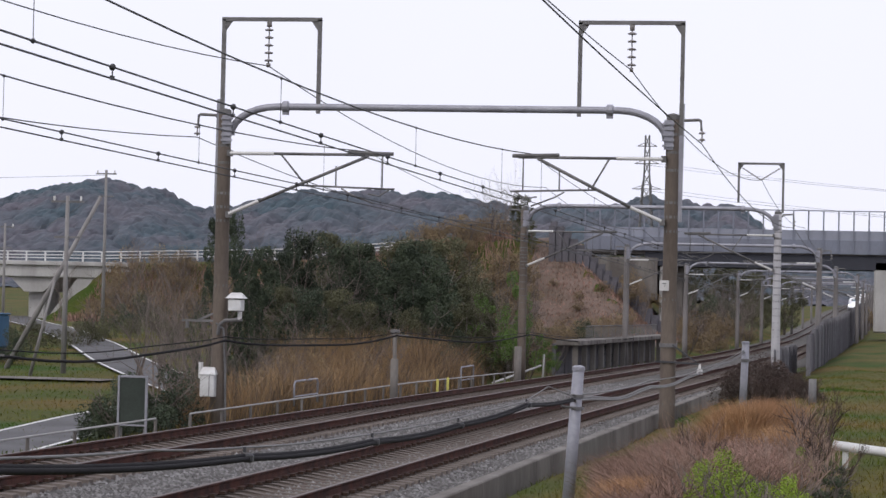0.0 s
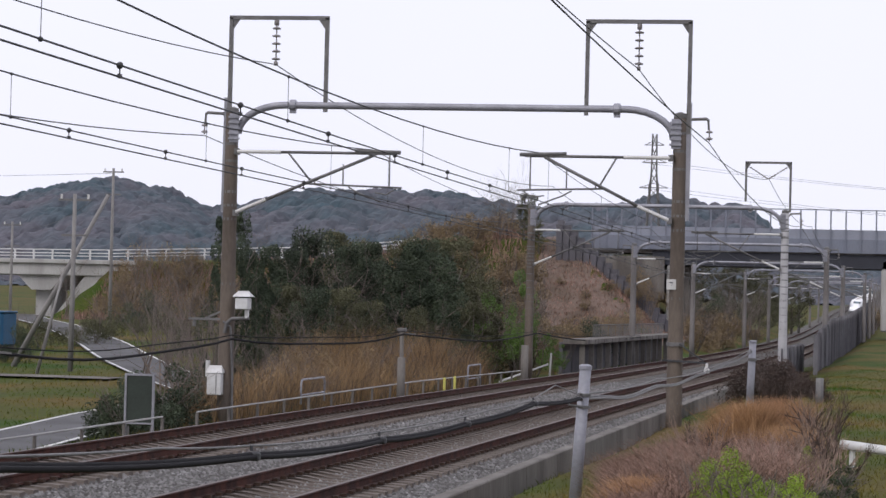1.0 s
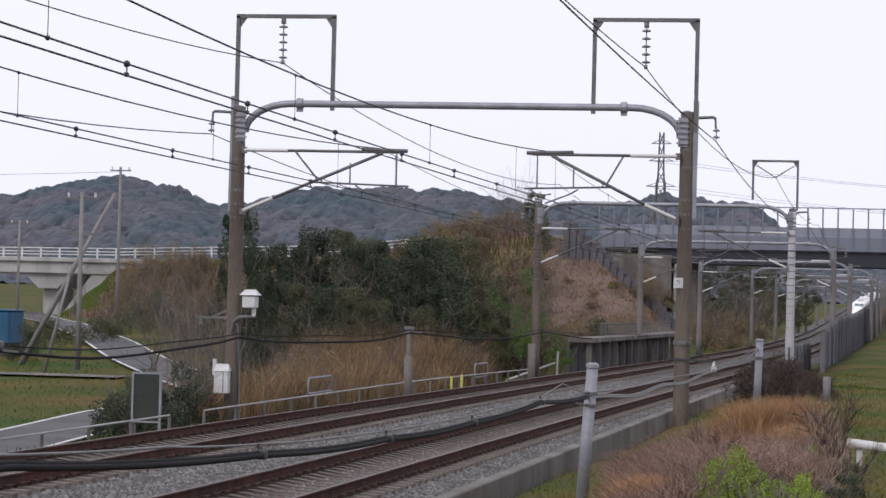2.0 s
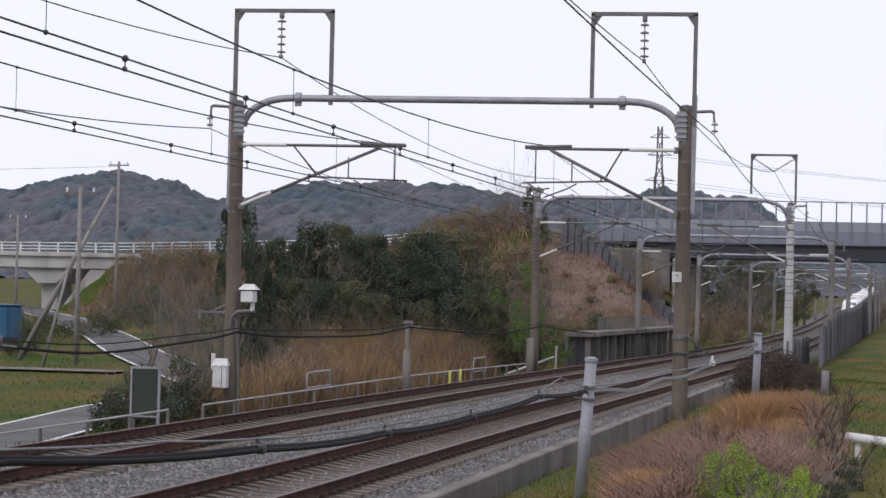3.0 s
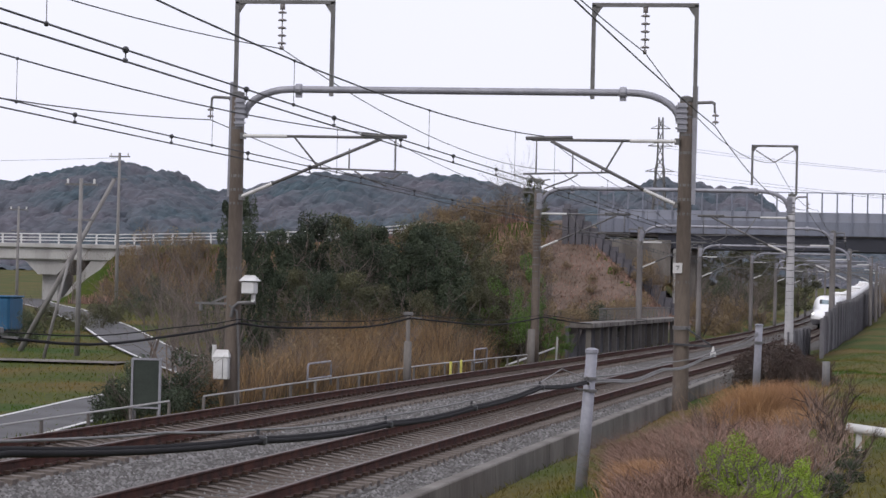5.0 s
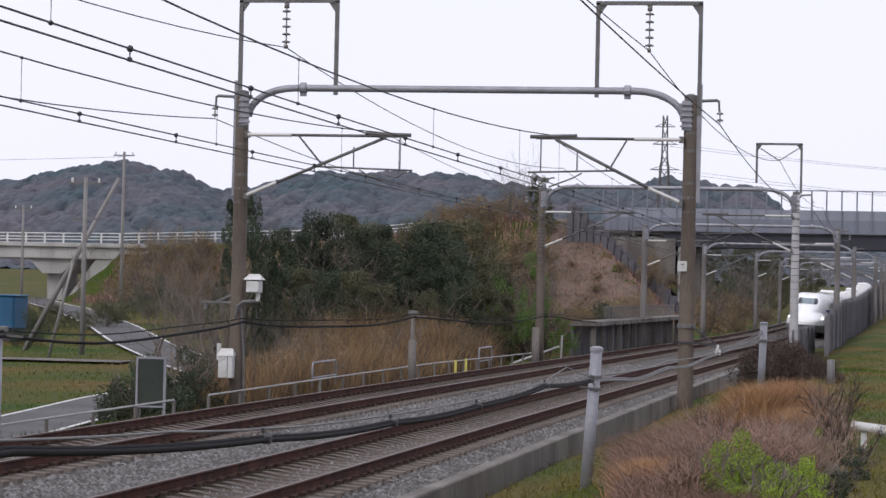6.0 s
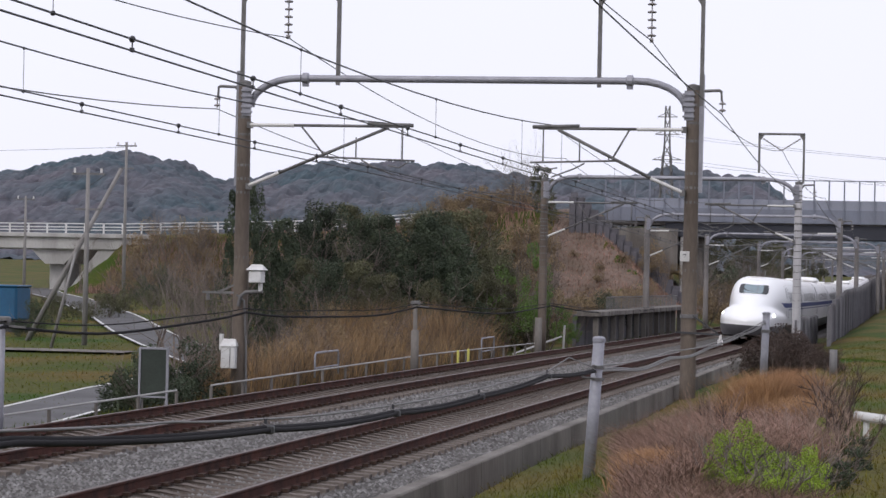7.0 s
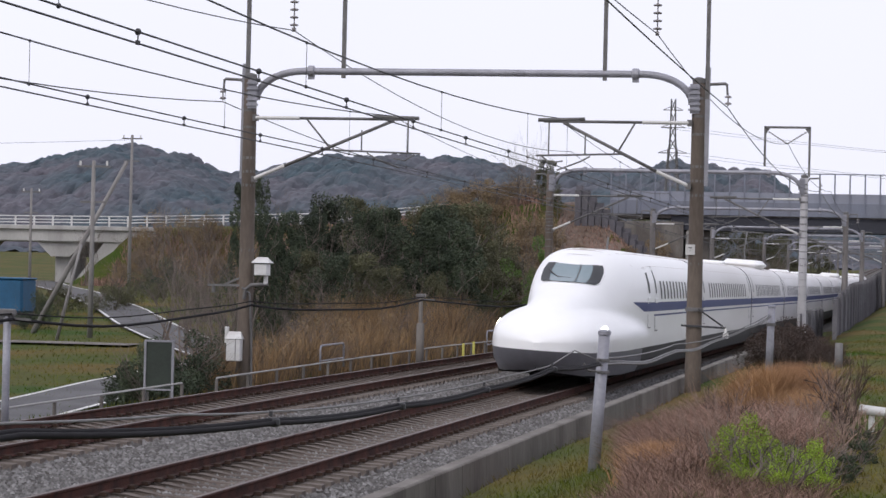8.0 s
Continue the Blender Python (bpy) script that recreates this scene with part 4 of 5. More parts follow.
# ---- far hills ----
def build_hills():
    rng = random.Random(11)
    top_x = [-700, -560, -460, -415, -376, -345, -318, -293, -262, -238, -212, -185, -165, -145, -125, -105, -85, -69, -60, -54, -44, 0, 120, 400]
    top_z = [46, 50, 48, 50, 57, 54, 45, 50, 56, 53, 56, 53, 46, 50, 49, 54, 52, 51, 47, 41, 30, 28, 26, 20]
    rows = []
    for i in range(90):
        f = i / 89
        y = 930 + 290 * f
        row = []
        for j in range(560):
            x = -640 + j * 1.45
            h = float(np.interp(x * 1200 / y, top_x, top_z))
            z = 2 + (h - 6) * (smooth(0, 1, f) ** 0.8) * (1 + 0.10 * noise.noise((x * 0.012, y * 0.015, 1)))
            d = noise.voronoi(Vector((x / 7.0, y / 9.0, 0)))[0]
            z += 4.6 * max(1 - (d[0] * 1.25) ** 2, 0) ** 0.5 + 0.9 * noise.noise((x * 0.45, y * 0.3, 7))
            z += f * (3.2 * noise.noise((x * 0.045, 0, 5)) + 2.2 * noise.noise((x * 0.13, 0, 9)) + 1.4 * noise.noise((x * 0.33, 0, 3)))
            row.append((x, y, z))
        rows.append(row)
    ob = part("wooded_hills", Shape().sheet(rows), HAZED_WOODS)
    tagged(ob, "wooded hills on the skyline, blue-green with haze put into their colour", "hills", kind="structure")


build_bridge()
build_hills()


# ---- things beside the track ----
def build_mast_fittings():
    box = part("relay_box", Shape().box((-17.14, -0.32, 0.72), (0.38, 0.28, 0.58), bevel=0.02), WHITE_PAINT, G1, "white painted relay box with a sloped lid")
    part("lid", Shape().add([(-17.36, -0.48, 1.01), (-16.92, -0.48, 1.01), (-16.92, -0.14, 1.01), (-17.36, -0.14, 1.01), (-17.30, -0.30, 1.2), (-16.98, -0.30, 1.2)],
                            [(0, 1, 5, 4), (2, 3, 4, 5), (1, 2, 5), (3, 0, 4), (3, 2, 1, 0)]), WHITE_PAINT, box)
    part("seam", Shape().box((-17.08, -0.465, 0.72), (0.015, 0.01, 0.52)), SEAM, box)
    part("hinge_pipe", Shape().tube([(-17.38, -0.2, 0.9), (-17.38, -0.2, 1.32)], 0.06, 8), WHITE_PAINT, box)
    tel = part("device_box", Shape().box((-16.46, -0.25, 2.82), (0.34, 0.42, 0.30), bevel=0.02), WHITE_PAINT, G1, "white gabled device box on a bracket")
    part("lid", Shape().add([(-16.7, -0.5, 3.0), (-16.22, -0.5, 3.0), (-16.22, 0.0, 3.0), (-16.7, 0.0, 3.0), (-16.6, -0.25, 3.15), (-16.32, -0.25, 3.15)],
                            [(0, 1, 5, 4), (2, 3, 4, 5), (1, 2, 5), (3, 0, 4), (3, 2, 1, 0)]), WHITE_PAINT, tel)
    part("stem", Shape().tube([(-16.36, -0.25, 2.66), (-16.36, -0.25, 2.45)], 0.06, 8), WHITE_PAINT, tel)
    part("bracket", Shape().tube([(-16.95, -0.22, 2.05), (-16.9, -0.24, 2.3), (-16.75, -0.25, 2.42), (-16.3, -0.25, 2.45)], 0.05, 8), DULL_STEEL, tel)
    arm = Shape().bar((-17.95, -0.1, 2.40), (-16.8, -0.1, 2.40), 0.06, 0.06).bar((-17.5, -0.1, 2.42), (-17.05, -0.1, 2.62), 0.05, 0.05).tube([(-17.8, -0.1, 2.38), (-17.8, -0.1, 2.2)], 0.05, 8)
    part("cable_arm", arm, DULL_STEEL, G1)
    part("conduit", Shape().tube([(-16.72, -0.12, -0.3), (-16.74, -0.14, 1.0), (-16.8, -0.2, 2.2), (-17.0, -0.22, 2.35)], 0.03, 6), DULL_STEEL, G1)
    plate = part("number_plate", Shape().box((-5.36, -0.21, 3.58), (0.24, 0.02, 0.26), bevel=0.005), WHITE_PAINT, G1, "white plate with a dark figure")
    part("figure", Shape().box((-5.36, -0.224, 3.63), (0.09, 0.008, 0.025)).bar((-5.325, -0.226, 3.63), (-5.365, -0.226, 3.53), 0.025, 0.008), SEAM, plate)
    b = Shape().bar((-5.55, -0.2, 1.66), (-4.42, -0.2, 1.62), 0.05, 0.05).bar((-5.12, -0.2, 2.08), (-4.5, -0.2, 1.66), 0.04, 0.04)
    br = part("side_bracket", b, DARK_STEEL, G1, "dark steel bracket holding the cables")
    part("insulator", Shape().tube([(-4.42, -0.2, 1.62), (-4.42, -0.2, 1.5), (-4.42, -0.2, 1.48), (-4.42, -0.2, 1.36)], [0.03, 0.04, 0.075, 0.075], 10), PORCELAIN, br)
    part("band", Shape().tube([(-5.24, 0, 2.02), (-5.24, 0, 2.12)], 0.23, 12), DULL_STEEL, br)


def cable_run(name, pts, r, mat, label, sag, wave=0.0):
    s = Shape()
    path = []
    for k, (a, b) in enumerate(zip(pts, pts[1:])):
        a, b = Vector(a), Vector(b)
        n = 10
        for i in range(n + (1 if k == len(pts) - 2 else 0)):
            f = i / n
            p = a.lerp(b, f)
            p.z -= sag * 4 * f * (1 - f) - wave * math.sin(f * 9 + k * 2)
            path.append(p)
    s.tube(path, r, 8)
    tagged(part(name, s, mat, smooth=True), label, "cable", "signal cables")


def post(x, y, top, r, mat, label, sleeve=0.0, lean=(0, 0), cap=True):
    g = ground_z(x, y) - 0.15
    t = thing("cable_post", (x, y, g), label, "post", "cable posts")
    h = top - g
    part("shaft", Shape().tube([(0, 0, 0), (lean[0] * 0.5, lean[1] * 0.5, h * 0.5), (lean[0], lean[1], h)], [r * 1.05, r, r * 0.97], 14), mat, t, smooth=True)
    if cap:
        part("cap", Shape().tube([(lean[0], lean[1], h - 0.01), (lean[0], lean[1], h + 0.03), (lean[0], lean[1], h + 0.05)], [r * 1.12, r * 1.12, r * 0.6], 12), mat, t)
    if sleeve:
        part("sleeve", Shape().tube([(0, 0, 0), (0, 0, sleeve - g), (0, 0, sleeve - g + 0.02)], [r * 1.95, r * 1.85, r * 1.2], 14), CONCRETE, t, "thick concrete sleeve", smooth=True)
    return t, h


def build_cables():
    t, h = post(-3.48, 29.7, 2.275, 0.068, ZINC, "grey galvanised pipe post with clamped cables", lean=(0.10, 0))
    for z in (h - 0.32, h - 0.46):
        part("clamp_band", Shape().tube([(0.09, 0, z), (0.09, 0, z + 0.035)], 0.08, 12), DULL_STEEL, t)
    part("hook", Shape().tube([(0.1, -0.05, h - 0.44), (-0.06, -0.12, h - 0.42), (-0.12, -0.12, h - 0.34)], 0.015, 6), DULL_STEEL, t)
    t, h = post(-3.52, 69.5, 2.13, 0.1, ZINC, "grey galvanised pipe post in dry brush", lean=(0.06, 0))
    part("clamp_band", Shape().tube([(0.05, 0, h - 0.5), (0.05, 0, h - 0.42)], 0.12, 12), DULL_STEEL, t)
    post(-1.45, 60.0, 1.47, 0.09, DULL_STEEL, "short grey pipe post standing in grass", cap=False)
    for y, top, sl in ((45.2, 1.95, 0.0), (85.0, 1.98, 1.1)):
        t, h = post(-16.1 + track_dx(y), y, top, 0.07, ZINC if not sl else CONCRETE, "grey post carrying a cable along the fence", sleeve=sl)
        part("head", Shape().box((0, 0, h + 0.05), (0.3, 0.2, 0.12), bevel=0.02).bar((-0.15, 0, h - 0.05), (0.45, 0, h - 0.08), 0.04, 0.04), DULL_STEEL, t)
    t, h = post(-15.9 + track_dx(112.0), 112.0, 1.2, 0.16, CONCRETE, "short thick concrete post by the fence", cap=False)
    main = [(-3.4, -1.0, 2.62), (-3.4, 5.0, 2.46), (-3.4, 9.7, 2.32), (-3.4, 13.85, 2.14), (-3.4, 17.5, 2.05), (-3.4, 21.2, 2.005), (-3.4, 25.4, 2.03), (-3.42, 29.5, 1.945), (-3.8, 44, 1.66), (-4.40, 65.7, 1.44), (-3.5, 69.4, 1.9)]
    for d in (0.0, 0.024):
        cable_run("trackside_cable", [(x + d, y, z - d * 0.6) for x, y, z in main[:8]], 0.0145, CABLE, "thick black cable slung along the track", 0.022)
        cable_run("trackside_cable", [(x + d, y, z - d) for x, y, z in main[7:]], 0.015, GREY_CABLE, "grey cable slung between post and mast", 0.06, 0.02)
    thin = [(-3.42, -1.0, 2.75), (-3.42, 9.67, 2.354), (-3.42, 12.1, 2.262), (-3.42, 13.85, 2.186), (-3.42, 16.0, 2.12), (-3.42, 19.75, 2.062), (-3.42, 22.66, 2.058), (-3.42, 25.4, 2.052)]
    cable_run("trackside_cable", thin, 0.0065, GREY_CABLE, "thin grey cable above the thick pair", 0.006)
    cable_run("trackside_cable", [(x, y, z + e) for (x, y, z), e in zip(main[7:], (0.05, 0.12, 0.05, 0.05))], 0.011, GREY_CABLE, "thin grey cable above the thick pair", 0.05)
    cable_run("trackside_cable", [(-3.42, 25.4, 2.052), (-3.44, 27.45, 2.144), (-3.43, 29.6, 1.97)], 0.007, GREY_CABLE, "thin grey cable above the thick pair", 0.0)
    for x, y, z in main[3:7]:
        t = thing("cable_clamp", (x, y, z), "dark bolted clamp binding the cables", "clamp", "cable clamps")
        part("clamp_body", Shape().box((0.02, 0, -0.01), (0.06, 0.05, 0.05), bevel=0.01).tube([(0.0, 0, 0.02), (0.0, 0, 0.05)], 0.01, 6), DARK_STEEL, t)
    far = [(-15.95, 30, 2.3), (-15.95, 45.2, 1.85), (-16.75, 65.8, 1.92), (-15.75, 85.0, 1.9), (-15.9, 119.8, 1.62), (-15.3, 164.8, 1.1)]
    cable_run("fence_cable", far, 0.03, CABLE, "black cable strung between posts beyond the tracks", 0.26, 0.03)
    cable_run("fence_cable", [(x, y, z + 0.1) for x, y, z in far], 0.014, CABLE, "thin black cable strung beyond the tracks", 0.17, 0.03)


def pipe_fence():
    f = thing("pipe_fence", (0, 0, 0), "low grey pipe rail fence beyond the far track", "fence")
    y = 40.0
    prev = None
    while y < 118:
        x = -16.45 + track_dx(y)
        top = 0.19 if y < 90 else 0.19 - (y - 90) * 0.007
        g = ground_z(x, y) - 0.1
        part("fence_post", Shape().tube([(x, y, g), (x, y, top - 0.02)], 0.04, 8), CONCRETE, f)
        if prev and not (59 < y < 62):
            part("rail", Shape().tube([prev, (x, y, top)], 0.022, 8), PALE_CONCRETE, f)
        prev = (x, y, top)
        y += 3.0


def hoop_rail(x, y, z, w, h):
    t = thing("hoop_rail", (x, y, z), "pale grey bent pipe guard hoop by the fence", "guard rail", "guard hoops")
    part("hoop", Shape().tube([(0, -w, 0), (0, -w, h - 0.1), (0, -w + 0.1, h), (0, w - 0.1, h), (0, w, h - 0.1), (0, w, 0)], 0.03, 8), ZINC, t, smooth=True)
    part("crossbar", Shape().tube([(0, -w, h * 0.38), (0, w, h * 0.38)], 0.025, 8), ZINC, t)


def build_left_things():
    t = thing("sheet_board", (-17.5, 60.0, -0.6), "dark green sheet metal board in a grey frame", "board")
    part("sheet", Shape().box((0, 0, 1.08), (0.62, 0.06, 1.15)), GREEN_BOARD, t)
    fr = Shape().bar((-0.34, -0.02, 0.2), (-0.34, -0.02, 1.68), 0.05, 0.07).bar((0.34, -0.02, 0.2), (0.34, -0.02, 1.68), 0.05, 0.07).bar((-0.36, -0.02, 1.68), (0.36, -0.02, 1.68), 0.05, 0.05).bar((-0.34, -0.02, 0.52), (0.34, -0.02, 0.52), 0.04, 0.04)
    part("frame", fr, ZINC, t)
    for x in (-0.3, 0.3):
        part("leg", Shape().box((x, 0.05, 0.0), (0.07, 0.07, 0.9)), DULL_STEEL, t)
    hoop_rail(-16.75, 75.7, -0.1, 1.6, 0.72)
    hoop_rail(-16.2, 103.0, -0.35, 1.6, 0.85)
    for y in (93.0, 95.2):
        x = -16.05 + track_dx(y)
        t = thing("marker_post", (x, y, -0.6), "short yellow marker post by the fence", "post", "yellow markers")
        part("shaft", Shape().box((0, 0, 0.42), (0.09, 0.09, 0.86), bevel=0.02), YELLOW, t)
    t = thing("valve_stand", (-15.85, 122.5, -0.6), "pale pipe stand leaning by the far track", "stand")
    part("pipe", Shape().tube([(0.2, 0, 0), (0.25, 0, 1.3)], 0.05, 8), PALE_CONCRETE, t)
    part("brace", Shape().tube([(-1.3, -6, 0.05), (0.1, 0, 0.75)], 0.05, 8), PALE_CONCRETE, t)
    # platform behind the far track
    p = tagged(new("walkway_platform"), "low concrete walkway platform on posts with a dark railing", "platform", kind="structure")
    for k in range(14):
        y = 137 + 4.0 * k
        x = -16.9 + track_dx(y + 2)
        z = 1.05 - 0.008 * k
        part("slab", Shape().box((x, y + 2, z), (1.3, 3.96, 0.26), bevel=0.02), CONCRETE, p)
        part("leg", Shape().box((x + 0.35, y + 0.4, z - 1.0), (0.28, 0.28, 1.8)), CONCRETE, p)
        part("back_wall", Shape().box((x - 0.75, y + 2, z - 0.9), (0.2, 3.98, 1.7)), BARRIER, p)
        if k > 2:
            part("railing", Shape().bar((x - 0.5, y, z + 0.85), (x - 0.5, y + 4, z + 0.85), 0.05, 0.05), DULL_STEEL, p)
            for j in range(8):
                part("baluster", Shape().box((x - 0.5, y + j * 0.5, z + 0.48), (0.03, 0.03, 0.76)), DULL_STEEL, p)
    # stepped concrete panels down the cutting face
    s = tagged(new("slope_panels"), "dark stained concrete panels stepping down the embankment", "retaining wall", kind="structure")
    for k in range(18):
        f = k / 17
        x, y = -30.2 + 11.0 * f, 241.2
        edge = 9.4 - max(x - track_dx(y) + 31.5, 0) / 1.12
        low = ground_z(x, y) - 0.4
        part("panel", Shape().box((x, y, (low + edge + 1.1) / 2), (0.58, 0.4, max(edge + 1.1 - low, 0.5)), bevel=0.03), BARRIER, s)
        part("backing", Shape().box((x + 0.1, y + 0.45, (low + edge + 1.5) / 2), (0.66, 0.4, max(edge + 1.5 - low, 0.6))), BARRIER, s)
    # utility poles
    def upole(x, y, z1, tx=0.0, r=0.16, arms=True):
        g = ground_z(x, y) - 0.2
        t = thing("utility_pole", (x, y, g), "grey concrete utility pole beside the lane", "utility pole", "utility poles")
        part("shaft", Shape().tube([(0, 0, 0), (tx, 0, z1 - g)], [r * 0.9, r * 0.6], 10), GREY_POLE, t, smooth=True)
        if arms:
            part("crossarm", Shape().box((tx, 0, z1 - g - 0.3), (1.7, 0.1, 0.1)), DULL_STEEL, t)
            part("crossarm", Shape().box((tx * 0.8, 0, z1 - g - 2.1), (1.3, 0.1, 0.1)), DULL_STEEL, t)
            for dx in (-0.7, 0.0, 0.7):
                part("insulator", Shape().tube([(tx + dx, 0, z1 - g - 0.25), (tx + dx, 0, z1 - g - 0.02)], 0.06, 8), PORCELAIN, t)
        return t
    upole(-40.6, 126.6, 8.0, 0.0)
    upole(-44.9, 130.0, 8.1, 5.0, 0.17, False)
    upole(-41.2, 123.0, 3.7, 1.2, 0.10, False)
    upole(-61.0, 200.0, 13.0, 0.0, 0.17, True)
    upole(-74.5, 215.0, 9.0, 0.0, 0.16, True)
    w = [(-150, 215, 9.5), (-74.5, 215, 8.8), (-40.0, 128, 7.8)]
    build_feeder("service_wire", w, (0.8, 0.8), "thin overhead service wire by the lane")
    build_feeder("service_wire", [(-140, 205, 12.3), (-61, 200, 12.6)], (0.7,), "thin overhead service wire by the lane")
    # blue container
    t = thing("container", (-52.2, 140.0, ground_z(-50, 140) - 0.25), "teal blue steel container standing on the field", "container")
    part("box", Shape().box((0, 0, 1.85), (7.4, 2.4, 1.9), bevel=0.12), BLUE_SHEET, t)
    part("roof", Shape().box((0, 0, 2.82), (7.5, 2.5, 0.12), bevel=0.05), BLUE_SHEET, t, "paler roof sheet")
    part("base", Shape().box((0, 0, 0.5), (7.2, 2.2, 0.9)), DARK_STEEL, t)
    # lane
    lane = [(-91, 270), (-84, 247), (-74.5, 222), (-57, 180), (-51.2, 166), (-42, 141.5), (-36, 127), (-31.3, 116), (-28.4, 109.5), (-27.9, 104), (-28.1, 98), (-27.8, 92), (-26.7, 82), (-25, 65), (-24, 40), (-23, 10)]
    fine = []
    for i in range(len(lane) - 1):
        for k in range(8):
            fine.append(Vector(lane[i]).lerp(Vector(lane[i + 1]), k / 8))
    for _ in range(4):
        fine = [fine[0]] + [(fine[i - 1] + fine[i] * 2 + fine[i + 1]) / 4 for i in range(1, len(fine) - 1)] + [fine[-1]]

    def strip(a, b, lift):
        rows = []
        for i, p in enumerate(fine):
            d = (fine[min(i + 1, len(fine) - 1)] - fine[max(i - 1, 0)]).normalized()
            n = Vector((-d.y, d.x))
            rows.append([(*(p + n * o), ground_z(*p) + lift) for o in (a, (a + b) / 2, b)])
        return Shape().sheet(rows)
    road = tagged(part("road", strip(-1.75, 1.75, 0.10), ASPHALT), "narrow grey asphalt lane with white edge lines", "road", kind="structure")
    part("edge_line", strip(-1.68, -1.52, 0.106), LINE, road)
    part("edge_line", strip(1.52, 1.68, 0.106), LINE, road)
    foot = Shape().sheet([[(x, 118 + dy, ground_z(x, 118) + 0.12) for dy in (0, 1.6, 3.2)] for x in range(-75, -33, 3)])
    tagged(part("footpath", foot, CONCRETE), "pale concrete footpath across the field", "path", kind="structure")
    # white guard pipe near the viewer
    g = thing("guard_pipe", (0, 0, 0), "white painted pipe guard rail on the grass", "guard rail")
    part("rail", Shape().tube([(-0.47, 30.0, 1.49), (0.16, 29.8, 1.43), (2.5, 29.2, 1.36), (6, 28.5, 1.3)], 0.055, 12), WHITE_PAINT, g, smooth=True)
    for x, y in ((-0.34, 30.0), (1.8, 29.4), (4.0, 28.9)):
        part("post", Shape().tube([(x, y, ground_z(x, y) - 0.1), (x, y, 1.42)], 0.035, 8), WHITE_PAINT, g)
    # lattice pylon on the skyline
    t = thing("pylon", (-80.2, 900.0, 8.0), "grey lattice power pylon on the skyline", "pylon")
    hh = 55.0

    def leg(k, f):
        w = 3.6 * (1 - f) + 0.7 * f if f < 0.75 else 0.7 + 0.9 * (1 - f)
        return Vector(((1, 1, -1, -1)[k] * w, (1, -1, 1, -1)[k] * w, hh * f))
    for k in range(4):
        part("leg", Shape().bar(leg(k, 0), leg(k, 0.75), 0.35, 0.35).bar(leg(k, 0.75), leg(k, 1.0), 0.3, 0.3), DULL_STEEL, t)
    br = Shape()
    for i in range(12):
        a, b = i / 12, (i + 1) / 12
        for p, q in ((0, 2), (1, 3), (0, 1), (2, 3)):
            br.bar(leg(p, a), leg(q, b), 0.16, 0.16).bar(leg(q, a), leg(p, b), 0.16, 0.16)
    part("bracing", br, DULL_STEEL, t)
    for f, w in ((0.82, 4.2), (0.66, 5.0), (0.93, 3.4)):
        part("crossarm", Shape().bar((-w, 0, hh * f), (w, 0, hh * f), 0.3, 0.3).bar((-w, 0, hh * f), (0, 0, hh * f + 1.6), 0.2, 0.2).bar((w, 0, hh * f), (0, 0, hh * f + 1.6), 0.2, 0.2), DULL_STEEL, t)
    for k, (dz, w) in enumerate(((0.82, 4.2), (0.66, 5.0))):
        for sgn in (-1, 1):
            build_feeder("power_line", [(-80.2 + sgn * w, 900, 8 + hh * dz), (260, 860, 8 + hh * dz - 8)], (9,), "thin power line leaving the pylon", 0.05)


build_mast_fittings()
build_cables()
pipe_fence()
build_left_things()


# ---- plants ----
def leaf_cloud(rng, clumps, per, leaf, spread):
    """Many small leaves gathered in clumps."""
    v, f = [], []
    for c, r in clumps:
        for _ in range(per):
            d = Vector((rng.gauss(0, 1), rng.gauss(0, 1), rng.gauss(0, 0.8))).normalized() * r * rng.uniform(0.45, 1.0) ** 0.6
            p = c + d
            a = Vector((rng.gauss(0, 1), rng.gauss(0, 1), rng.gauss(0, 0.6))).normalized()
            b = a.cross(Vector((rng.gauss(0, 1), rng.gauss(0, 1), rng.gauss(0, 1)))).normalized()
            s = leaf * rng.uniform(0.6, 1.4)
            k = len(v)
            v += [p - a * s, p + b * s * 0.55, p + a * s, p - b * s * 0.55]
            f.append((k, k + 1, k + 2, k + 3))
    out = Shape()
    out.v, out.f = [tuple(p) for p in v], f
    return out


def limb(shape, rng, a, d, length, r, depth, tips, spread=0.55):
    n = 3
    path, rs = [a], [r]
    p = a.copy()
    for i in range(n):
        d = (d + Vector((rng.gauss(0, 0.12), rng.gauss(0, 0.12), 0.06 + rng.gauss(0, 0.06)))).normalized()
        p = p + d * length / n
        path.append(p.copy())
        rs.append(r * (1 - 0.55 * (i + 1) / n))
    shape.tube(path, rs, 5 if r > 0.04 else 3, False)
    if depth == 0:
        tips.append(p)
        return
    for _ in range(rng.choice((2, 3, 3))):
        q = path[rng.choice((1, 2, 3, 3))]
        nd = (d + Vector((rng.gauss(0, spread), rng.gauss(0, spread), rng.gauss(0.05, spread * 0.6)))).normalized()
        limb(shape, rng, q.copy(), nd, length * rng.uniform(0.55, 0.8), r * 0.5, depth - 1, tips, spread)


